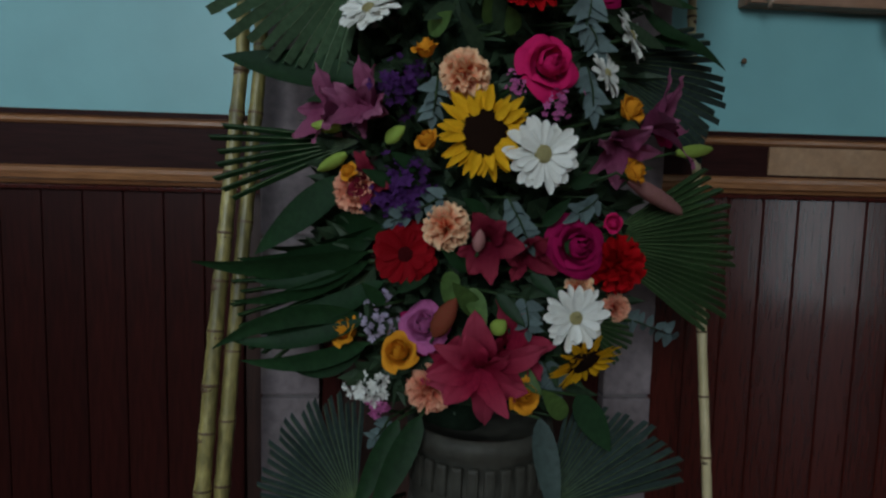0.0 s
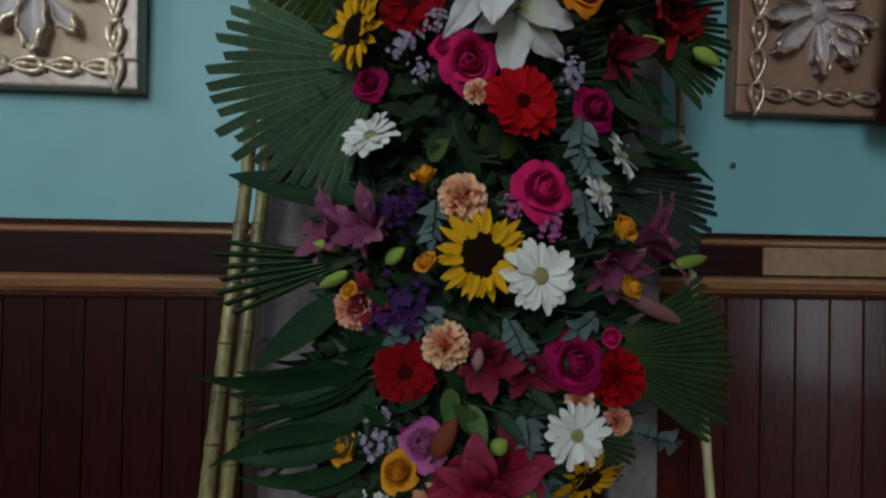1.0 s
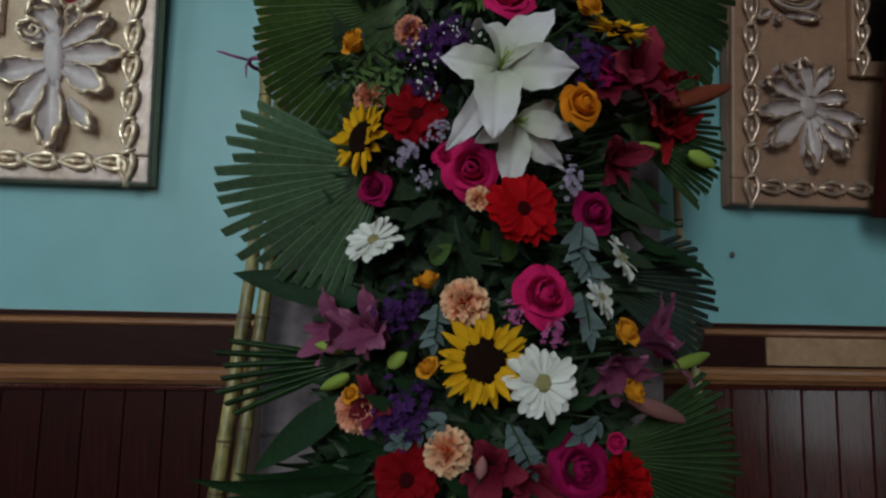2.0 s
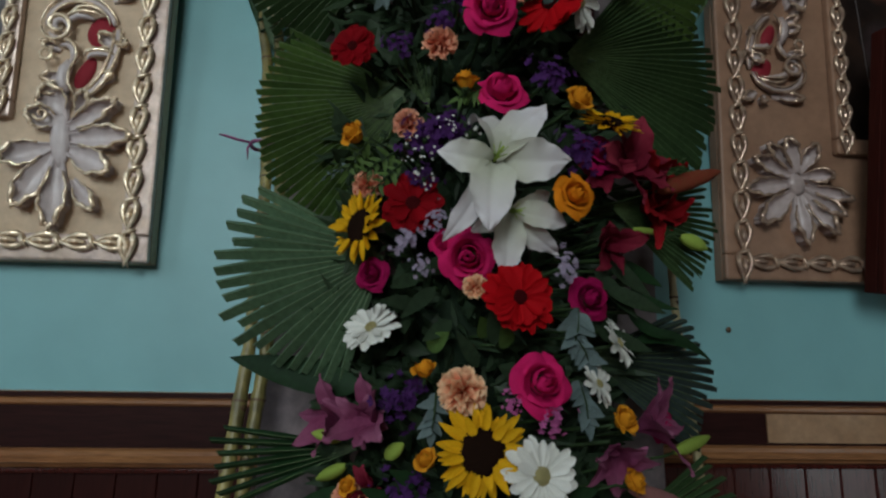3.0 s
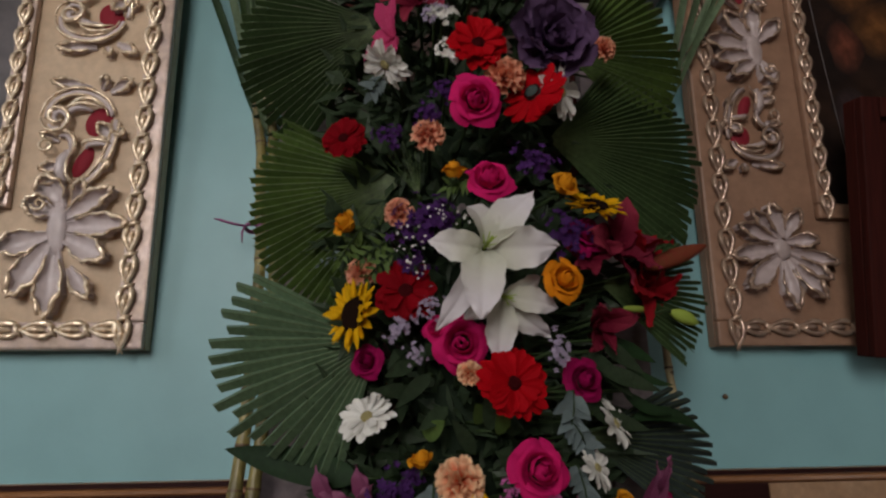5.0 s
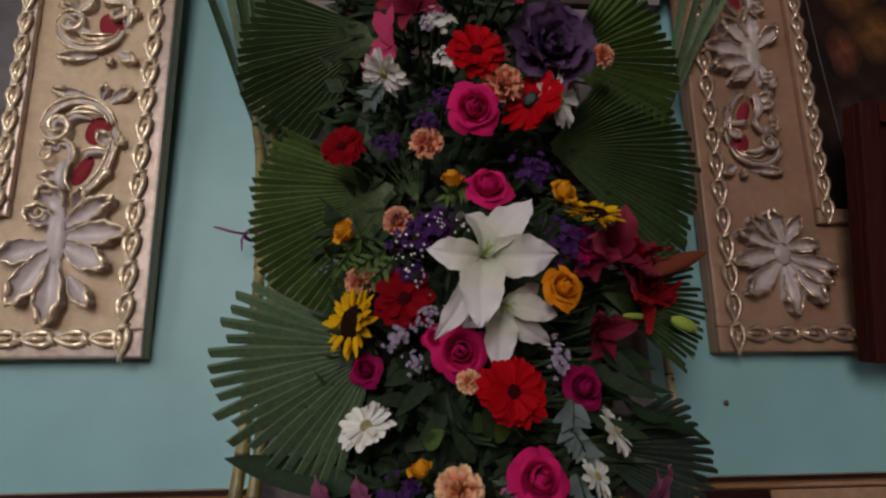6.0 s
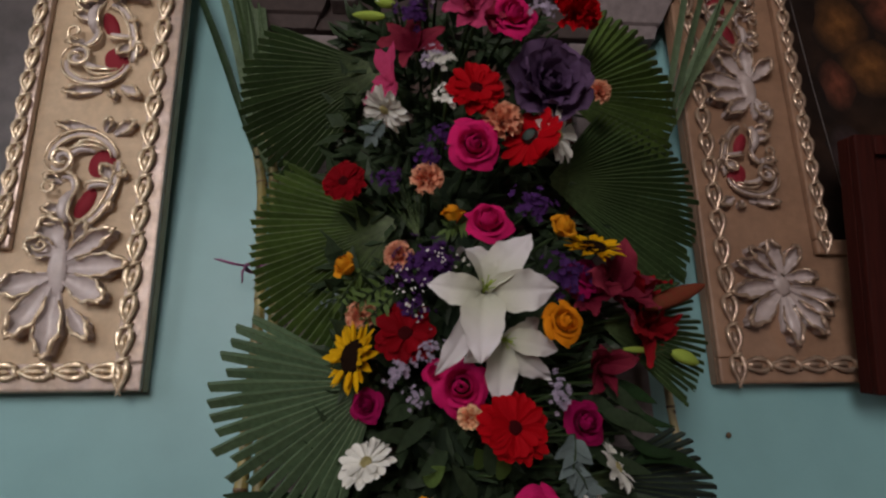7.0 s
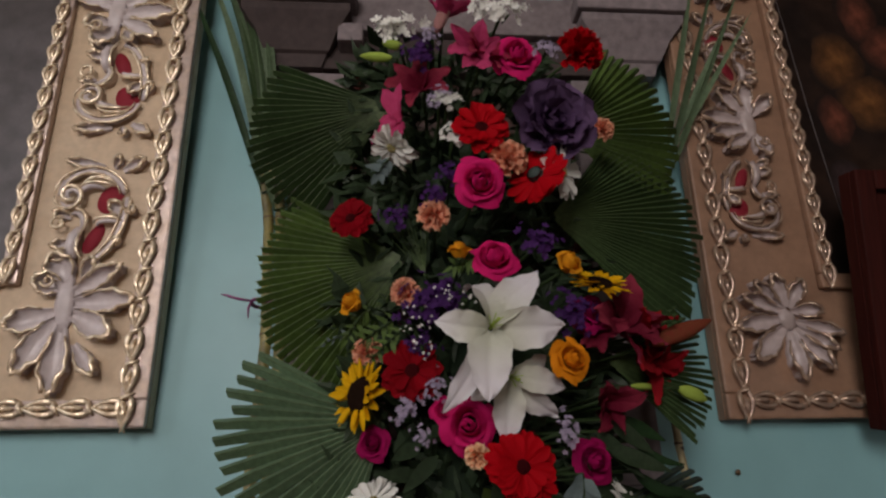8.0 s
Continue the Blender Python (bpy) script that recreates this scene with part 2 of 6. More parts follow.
PATCHBROWN = faded_paint("faded_ochre_paint", (0.21, 0.085, 0.028))
PATCHRED = faded_paint("faded_red_paint", (0.20, 0.06, 0.036))
PATCHVIOLET = faded_paint("faded_violet_paint", (0.08, 0.05, 0.056))


# ---- mesh helpers ----
def mesh_of(name, verts, faces, smooth=True):
    me = bpy.data.meshes.new(name)
    me.from_pydata([tuple(v) for v in verts], [], faces)
    if smooth:
        me.polygons.foreach_set("use_smooth", [True] * len(me.polygons))
    me.update()
    return me


def part(name, me, mat, parent, m=None, label=""):
    """Links a mesh as one object under a thing or a part."""
    if not me.materials:
        me.materials.append(mat)
    ob = new(name, me)
    ob.parent = parent
    if m is not None:
        ob.matrix_basis = m
    if label:
        ob["label"] = label
    return ob


def thing(name, m, label, category, group="", kind=""):
    ob = new(name)
    ob.empty_display_size = 0.02
    ob.matrix_basis = m
    return tagged(ob, label, category, group, kind)


def box_mesh(name, lo, hi, bevel=0.0):
    bm = bmesh.new()
    bmesh.ops.create_cube(bm, size=1.0)
    for v in bm.verts:
        v.co = Vector([lo[i] + (v.co[i] + 0.5) * (hi[i] - lo[i]) for i in range(3)])
    if bevel:
        bmesh.ops.bevel(bm, geom=list(bm.edges), offset=bevel, segments=2, affect="EDGES", profile=0.6)
    me = bpy.data.meshes.new(name)
    bm.to_mesh(me)
    bm.free()
    return me


def sweep(points, radii, segs=8, flat=1.0, cap=True):
    """Vertices and faces of a tube along points."""
    pts = [Vector(p) for p in points]
    verts, faces = [], []
    up = Vector((0, 1, 0.01))
    for i, p in enumerate(pts):
        d = (pts[min(i + 1, len(pts) - 1)] - pts[max(i - 1, 0)]).normalized()
        s = d.cross(up)
        s = s.normalized() if s.length > 1e-4 else Vector((1, 0, 0))
        u = s.cross(d).normalized()
        for k in range(segs):
            a = 2 * math.pi * k / segs
            verts.append(p + radii[i] * (math.cos(a) * s + flat * math.sin(a) * u))
    for i in range(len(pts) - 1):
        for k in range(segs):
            k2 = (k + 1) % segs
            faces.append((i * segs + k, i * segs + k2, (i + 1) * segs + k2, (i + 1) * segs + k))
    if cap:
        faces.append(tuple(range(segs - 1, -1, -1)))
        faces.append(tuple(range((len(pts) - 1) * segs, len(pts) * segs)))
    return verts, faces


def lathe(profile, segs=32):
    verts, faces = [], []
    for r, z in profile:
        for k in range(segs):
            a = 2 * math.pi * k / segs
            verts.append((r * math.cos(a), r * math.sin(a), z))
    for i in range(len(profile) - 1):
        for k in range(segs):
            k2 = (k + 1) % segs
            faces.append((i * segs + k, i * segs + k2, (i + 1) * segs + k2, (i + 1) * segs + k))
    return verts, faces


def profile_bar(name, x0, x1, outline):
    """A moulding along x whose section is the outline of (y, z)."""
    n = len(outline)
    verts = [(x0, y, z) for y, z in outline] + [(x1, y, z) for y, z in outline]
    faces = [(k, (k + 1) % n, n + (k + 1) % n, n + k) for k in range(n)]
    faces += [tuple(range(n - 1, -1, -1)), tuple(range(n, 2 * n))]
    return mesh_of(name, verts, faces, False)


def facing(at, normal, spin=0.0, scale=1.0):
    """A pose at a place whose z looks along normal."""
    q = Vector(normal).normalized().to_track_quat("Z", "Y").to_matrix().to_4x4()
    return Matrix.Translation(at) @ q @ Matrix.Rotation(radians(spin), 4, "Z") @ Matrix.Scale(scale, 4)


# ---- the room ----
WALL = 1.42
RAIL = 1.352


def structure(name, me, mat, label, category):
    me.materials.append(mat)
    return tagged(new(name, me), label, category, kind="structure")


structure("floor", box_mesh("floor", (-4, -4.2, -0.1), (4.4, 1.6, 0)), FLOOR, "waxed dark red tile floor of the church", "floor")
structure("ceiling", box_mesh("ceiling", (-4.2, -4.4, 4.6), (4.6, 1.8, 4.75)), WHITEWASH, "pale plastered church ceiling", "ceiling")
structure("wall_north", box_mesh("wall_north", (-4.2, WALL, 0), (4.6, WALL + 0.25, 4.6)), TEAL, "teal painted plaster wall above a wooden dado", "wall")


def holed_wall(name, lo, hi, axis, holes, mat, label):
    """A wall with openings through it; holes are (from, to, sill, head) along axis."""
    bm = bmesh.new()

    def block(a, b, z0, z1):
        made = bmesh.ops.create_cube(bm, size=1.0)["verts"]
        l2, h2 = list(lo), list(hi)
        l2[axis], h2[axis], l2[2], h2[2] = a, b, z0, z1
        for v in made:
            v.co = Vector([l2[i] + (v.co[i] + 0.5) * (h2[i] - l2[i]) for i in range(3)])
    at = lo[axis]
    for a, b, s, h in holes:
        block(at, a, lo[2], hi[2])
        if s > lo[2]:
            block(a, b, lo[2], s)
        block(a, b, h, hi[2])
        at = b
    block(at, hi[axis], lo[2], hi[2])
    me = bpy.data.meshes.new(name)
    bm.to_mesh(me)
    bm.free()
    return structure(name, me, mat, label, "wall")


holed_wall("wall_west", (-4.2, -4.2, 0), (-4.0, WALL, 4.6), 1, [(-3.4, -2.0, 1.9, 4.1), (-1.3, 0.1, 1.9, 4.1)], WHITEWASH, "ochre plastered church wall with tall windows")
holed_wall("wall_south", (-4.2, -4.4, 0), (4.6, -4.2, 4.6), 0, [(-2.2, -0.4, 2.0, 4.1)], WHITEWASH, "ochre plastered wall with a high window")
holed_wall("wall_east", (4.4, -4.2, 0), (4.6, WALL, 4.6), 1, [(-3.85, -2.65, 0.05, 2.3)], WHITEWASH, "ochre plastered wall with a barred glazed doorway")
window_light("window_light", (-3.98, -0.6, 3.0), (0.0, 1.2, 1.5), 1.4, 2.2, 10, (0.88, 0.95, 1.0))
window_light("window_light", (-3.98, -2.7, 3.0), (0.0, 1.2, 1.5), 1.4, 2.2, 34, (0.88, 0.95, 1.0))
window_light("window_light", (-1.3, -4.15, 3.05), (0.0, 1.2, 1.5), 1.8, 2.1, 135, (0.95, 0.97, 1.0))
window_light("door_light", (4.5, -3.25, 1.2), (1.0, -0.6, 1.2), 1.2, 2.2, 18, (0.9, 0.95, 1.0))
glazed_door = thing("door_1", pose(4.42, -3.25, 0), "dark iron-barred glazed door letting daylight in", "door", kind="structure")
for z in (0.05, 0.42, 1.15, 1.7, 2.25):
    part("cross_bar", box_mesh("cross_bar", (0, -0.6, z), (0.05, 0.6, z + 0.06)), DARKWOOD, glazed_door)
for y in (-0.6, -0.03, 0.54):
    part("upright_bar", box_mesh("upright_bar", (0.01, y, 0.05), (0.04, y + 0.06, 2.3)), DARKWOOD, glazed_door)


def wainscot(x0, x1, label, drop, board_mat):
    """A run of varnished tongue-and-groove boards under two moulded rails, on the wall."""
    w = thing("wainscot_panelling", pose(0, 0, 0), label, "wainscot", kind="structure")
    part("backing", box_mesh("backing", (x0, WALL - 0.008, 0), (x1, WALL, RAIL - 0.03)), DARKWOOD, w)
    pitch = 0.0865
    plank = box_mesh("plank", (-pitch / 2 + 0.0008, -0.022, 0.12), (pitch / 2 - 0.0008, -0.0085, RAIL - 0.142 - drop), 0.003)
    n = int((x1 - x0) / pitch)
    start = 1.041 + pitch / 2
    k0 = math.floor((x1 - start - pitch / 2) / pitch)
    for k in range(n):
        x = start + (k0 - k) * pitch
        if x - pitch / 2 < x0:
            break
        part("plank", plank, board_mat, w, pose(x, WALL, 0))
    y = WALL
    part("skirting", box_mesh("skirting", (x0, y - 0.032, 0), (x1, y - 0.009, 0.12), 0.004), DARKTRIM, w)
    part("frieze_board", box_mesh("frieze_board", (x0, y - 0.024, RAIL - 0.105 - drop), (x1, y - 0.009, RAIL - 0.028)), DARKTRIM, w)
    z = RAIL
    part("cap_moulding", profile_bar("cap_moulding", x0, x1, [(y - 0.002, z), (y - 0.034, z), (y - 0.036, z - 0.004), (y - 0.036, z - 0.012), (y - 0.030, z - 0.014),
         (y - 0.033, z - 0.018), (y - 0.033, z - 0.025), (y - 0.027, z - 0.030), (y - 0.002, z - 0.030)]), RAILWOOD, w)
    part("lip", box_mesh("lip", (x0, y - 0.040, z - 0.011), (x1, y - 0.0365, z - 0.001)), DARKTRIM, w)
    z = RAIL - drop
    part("dado_rail", profile_bar("dado_rail", x0, x1, [(y - 0.009, z - 0.099), (y - 0.036, z - 0.099), (y - 0.044, z - 0.104), (y - 0.044, z - 0.113), (y - 0.050, z - 0.118),
         (y - 0.048, z - 0.127), (y - 0.040, z - 0.131), (y - 0.034, z - 0.138), (y - 0.009, z - 0.140)]), RAILWOOD, w)
    part("bead", profile_bar("bead", x0, x1, [(y - 0.023, z - 0.1405), (y - 0.033, z - 0.1405), (y - 0.036, z - 0.144), (y - 0.034, z - 0.150), (y - 0.023, z - 0.152)]), MAHOGANY, w)
    return w


# the west run's dimness is in its board colour
wainscot(-3.99, -0.299, "varnished mahogany plank wainscot, boards coloured darker for shade, with honey rails", 0.020, SHADEMAHOGANY)
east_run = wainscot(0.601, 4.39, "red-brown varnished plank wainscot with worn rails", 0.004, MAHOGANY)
part("inlay_strip", box_mesh("inlay_strip", (0.868, WALL - 0.029, RAIL - 0.0975), (2.4, WALL - 0.0245, RAIL - 0.032)), TANSTRIP, east_run, None, "mottled tan veneer strip")

# the dark spot where a nail was
nail = thing("wall_nail", pose(0.802, WALL, 1.518), "small dark nail stuck in teal plaster", "nail")
nv, nf = lathe([(0.0, 0.012), (0.006, 0.011), (0.007, 0.009), (0.003, 0.008), (0.003, 0.0)], 10)
part("nail_head", mesh_of("nail_head", nv, nf), NODE, nail, pose(0, 0, 0, 90))


# ---- the stone doorway ----
def stone_doorway():
    d = thing("stone_doorway", pose(0, 0, 0), "grey quarried stone doorway with capitals and dark wooden door", "doorway", kind="structure")
    y = WALL
    part("door_leaf", box_mesh("door_leaf", (-0.165, y - 0.014, 0), (0.48, y - 0.002, 2.72)), DARKWOOD, d, None, "old dark wooden door")
    part("door_stop", box_mesh("door_stop", (-0.165, y - 0.04, 0), (-0.122, y - 0.0145, 2.66), 0.003), REDWOOD, d, None, "brown wooden door frame")
    part("door_stop", box_mesh("door_stop", (0.44, y - 0.04, 0), (0.482, y - 0.0145, 2.66), 0.003), REDWOOD, d, None, "brown wooden door frame")
    rng = random.Random(4)
    for x0, x1 in ((-0.298, -0.168), (0.486, 0.60)):
        z = 0.0
        part("mortar_bed", box_mesh("mortar_bed", (x0 + 0.004, y - 0.055, 0), (x1 - 0.004, y - 0.002, 2.6)), MORTAR, d)
        heights = (0.31, 0.42, 0.36, 0.40, 0.29, 0.44, 0.38)
        for h in heights:
            part("stone_block", box_mesh("stone_block", (x0, y - 0.062 - rng.uniform(0, 0.003), z + 0.004), (x1, y - 0.004, z + h - 0.004), 0.005), STONE, d)
            z += h
    # capitals: flaring blocks under a slab
    for cx, s in ((-0.30, -1), (0.66, 1)):
        w0, w1 = 0.07, 0.15
        verts, faces = [], []
        prof = [(2.60, w0, 0.085), (2.64, w0 + 0.012, 0.09), (2.645, w0 + 0.02, 0.10), (2.70, w0 + 0.045, 0.125), (2.745, w1, 0.15), (2.765, w1, 0.155)]
        for z, w, dep in prof:
            verts += [(cx - w, y - 0.004, z), (cx - w, y - dep, z), (cx + w, y - dep, z), (cx + w, y - 0.004, z)]
        for i in range(len(prof) - 1):
            faces += [(4 * i + k, 4 * i + (k + 1) % 4, 4 * i + 4 + (k + 1) % 4, 4 * i + 4 + k) for k in range(4)]
        faces += [(3, 2, 1, 0), tuple(4 * len(prof) - 4 + k for k in range(4))]
        # only the west capital is coloured dark, as shade under its slab
        part("capital", mesh_of("capital", verts, faces, False), SHADESTONE if s < 0 else STONE, d)
        part("abacus", box_mesh("abacus", (cx - 0.165, y - 0.17, 2.769), (cx + 0.165, y - 0.003, 2.825), 0.006), STONE, d)
    # arch ring of wedge stones over the capitals
    cx, r0, r1, zc = 0.18, 0.35, 0.56, 2.83
    n = 11
    for i in range(n):
        a0, a1 = math.pi * i / n + 0.006, math.pi * (i + 1) / n - 0.006
        verts = []
        for yy in (y - 0.07, y - 0.004):
            for a in (a0, (a0 + a1) / 2, a1):
                verts += [(cx + r0 * math.cos(a), yy, zc + r0 * math.sin(a)), (cx + r1 * math.cos(a), yy, zc + r1 * math.sin(a))]
        faces = [(0, 1, 3, 2), (2, 3, 5, 4), (6, 8, 9, 7), (8, 10, 11, 9), (0, 2, 8, 6), (2, 4, 10, 8), (1, 7, 9, 3), (3, 9, 11, 5), (0, 6, 7, 1), (4, 5, 11, 10)]
        part("arch_stone", mesh_of("arch_stone", verts, faces, False), STONE, d)
    part("lintel", box_mesh("lintel", (-0.30, y - 0.10, 2.722), (0.61, y - 0.016, 2.86), 0.006), STONE, d)
    # dark colour here stands for the shade beneath the lintel
    part("architrave", box_mesh("architrave", (-0.296, y - 0.075, 2.604), (0.606, y - 0.016, 2.718), 0.004), SHADESTONE, d)
    part("corbel", box_mesh("corbel", (-0.185, y - 0.13, 2.66), (-0.115, y - 0.018, 2.72), 0.004), STONE, d)


stone_doorway()


# ---- gilded frames ----
def joined(pieces):
    """Vertices and faces of several pieces as one."""
    verts, faces = [], []
    for v, f in pieces:
        faces += [tuple(i + len(verts) for i in q) for q in f]
        verts += v
    return verts, faces


def reed_bead(length, width):
    """One repeat of the frame's border: a long bead between two bowed leaves that cross in a knot."""
    half = length / 2
    pieces = [sweep([(0.0006 * math.sin(9 * u), -0.004 - 0.008 * math.sin(math.pi * u), (u - 0.5) * length * 0.62) for u in (0, 0.12, 0.3, 0.5, 0.7, 0.88, 1)],
                    [0.001, 0.0050, 0.0072, 0.0076, 0.0070, 0.0048, 0.001], 7)]
    for s in (-1, 1):
        pts = [(s * width * (0.50 * math.sin(math.pi * u) ** 0.8 * (0.75 + 0.4 * u) - 0.20 * math.cos(math.pi * u)), -0.004 - 0.006 * math.sin(math.pi * u) - 0.003 * (s > 0), (u - 0.5) * length * 1.12)
               for u in (0, 0.1, 0.25, 0.42, 0.6, 0.78, 0.92, 1)]
        pieces.append(sweep(pts, [0.0012, 0.0040, 0.0046, 0.0056, 0.0070, 0.0074, 0.0054, 0.001], 6))
    # the small leaf that wraps the knot
    pieces.append(sweep([(-0.55 * width, -0.004, half - 0.006), (-0.2 * width, -0.013, half - 0.001), (0.25 * width, -0.013, half + 0.003), (0.6 * width, -0.004, half + 0.010)],
                        [0.001, 0.0052, 0.0058, 0.001], 6))
    return mesh_of("laurel_bead", *joined(pieces))


def lobe_point(u, v, length, width, depth):
    """A place on a spoon-shaped lobe: u runs along it, v from one rim to the other."""
    w = width * 0.5 * (0.34 + 0.66 * math.sin(math.pi * 0.5 * min(1.0, u / 0.66)) ** 1.4)
    if u > 0.7:
        w *= 1 - 0.34 * ((u - 0.7) / 0.3) ** 2.2
    w *= 1 + 0.07 * math.sin(u * 17)
    reach = u * (1 - 0.17 * abs(v) ** 2.6 * u + 0.035 * u ** 4 * math.cos(3 * math.pi * v))
    out = 0.004 + depth * (0.30 + 0.70 * u) * (0.10 + 0.90 * abs(v) ** 2.2) + depth * 0.9 * u ** 6 * (1 - v * v)
    return (v * w, -out, length * reach)


def lobe_mesh(length, width, depth=0.016):
    """A scooped lobe along +z with a scalloped end, thick to its ground."""
    verts, faces = [], []
    nu, nv = 14, 11
    for i in range(nu):
        u = i / (nu - 1)
        row = [lobe_point(u, 2 * j / (nv - 1) - 1, length, width, depth) for j in range(nv)]
        verts += [(row[0][0], 0.001, row[0][2]), *row, (row[-1][0], 0.001, row[-1][2])]
    m = nv + 2
    for i in range(nu - 1):
        for j in range(m - 1):
            a = i * m + j
            faces.append((a, a + 1, a + m + 1, a + m))
    # the wall under the scalloped end
    top = (nu - 1) * m
    base = len(verts)
    verts += [(x, 0.001, z) for x, _, z in verts[top:top + m]]
    faces += [(top + k, top + k + 1, base + k + 1, base + k) for k in range(m - 1)]
    return mesh_of("lobe", verts, faces)


def lobe_rim(length, width, depth=0.016, seed=1):
    """The uneven gilt bead along the lobe's sides and end."""
    rng = random.Random(seed)
    path = [(0.22 + 0.78 * k / 9, -1) for k in range(10)] + [(1, 2 * k / 12 - 1) for k in range(1, 12)] + [(1 - 0.78 * k / 9, 1) for k in range(10)]
    pts, rad = [], []
    for k, (u, v) in enumerate(path):
        x, y, z = lobe_point(u, v, length, width, depth)
        pts.append((x, y - 0.0008, z))
        rad.append(max(0.0008, (0.0016 + 0.0036 * u ** 1.5) * (1 + rng.uniform(-0.4, 0.4))))
    v, f = sweep(pts, rad, 7)
    return mesh_of("lobe_rim", v, f)


FACE = -0.032


def spiral(cx, cz, r0, turns, start, direction):
    n = int(18 * turns) + 6
    return [(cx + r0 * (1 - 0.82 * k / (n - 1)) * math.cos(start + direction * 6.283 * turns * k / (n - 1)),
             cz + r0 * (1 - 0.82 * k / (n - 1)) * math.sin(start + direction * 6.283 * turns * k / (n - 1))) for k in range(n)]


def arc(cx, cz, rx, rz, a0, a1, n=14):
    return [(cx + rx * math.cos(radians(a0 + (a1 - a0) * k / (n - 1))), cz + rz * math.sin(radians(a0 + (a1 - a0) * k / (n - 1)))) for k in range(n)]


def shell(frame_ob, x, z, specs, flip=1, upside=1, pale=None, curl=None, tall=(-0.07, 0.075)):
    """A carved shell: spoon-like lobes round a stem. specs are places from the shell's middle."""
    pale = pale or PALEORN
    gilt = DULLGOLD if pale is GREYGESSO else GOLD
    lo, hi = tall
    v, f = sweep([(0, 0.0, lo), (0.003, -0.006, lo * 0.6), (0, -0.008, 0), (-0.003, -0.008, hi * 0.6), (0, 0.0, hi)], [0.006, 0.017, 0.023, 0.018, 0.006], 14, 0.45)
    stem = part("shell_ornament", mesh_of("shell_ornament", v, f), pale, frame_ob, Matrix.Translation((x, FACE, z)) @ Matrix.Diagonal((1, 1, upside, 1)), "carved pale shell with gilt rims")
    for k, (xa, za, xb, zb, w) in enumerate(specs):
        length = math.hypot(xb - xa, zb - za)
        m = Matrix.Translation((flip * xa, 0, za)) @ Matrix.Rotation(math.atan2(flip * (xb - xa), zb - za), 4, "Y")
        part("lobe", lobe_mesh(length, w, 0.032), pale, stem, m)
        part("rim", lobe_rim(length, w, 0.032, k + 1), gilt, stem, m)
    if curl:
        pts = [(flip * px, -0.024, pz) for px, pz in spiral(curl[0], curl[1], curl[2], 1.2, 3.3, 1)]
        v, f = sweep(pts, [0.0042 - 0.0015 * k / len(pts) for k in range(len(pts))], 7)
        part("curl", mesh_of("curl", v, f), gilt, stem)
    return stem


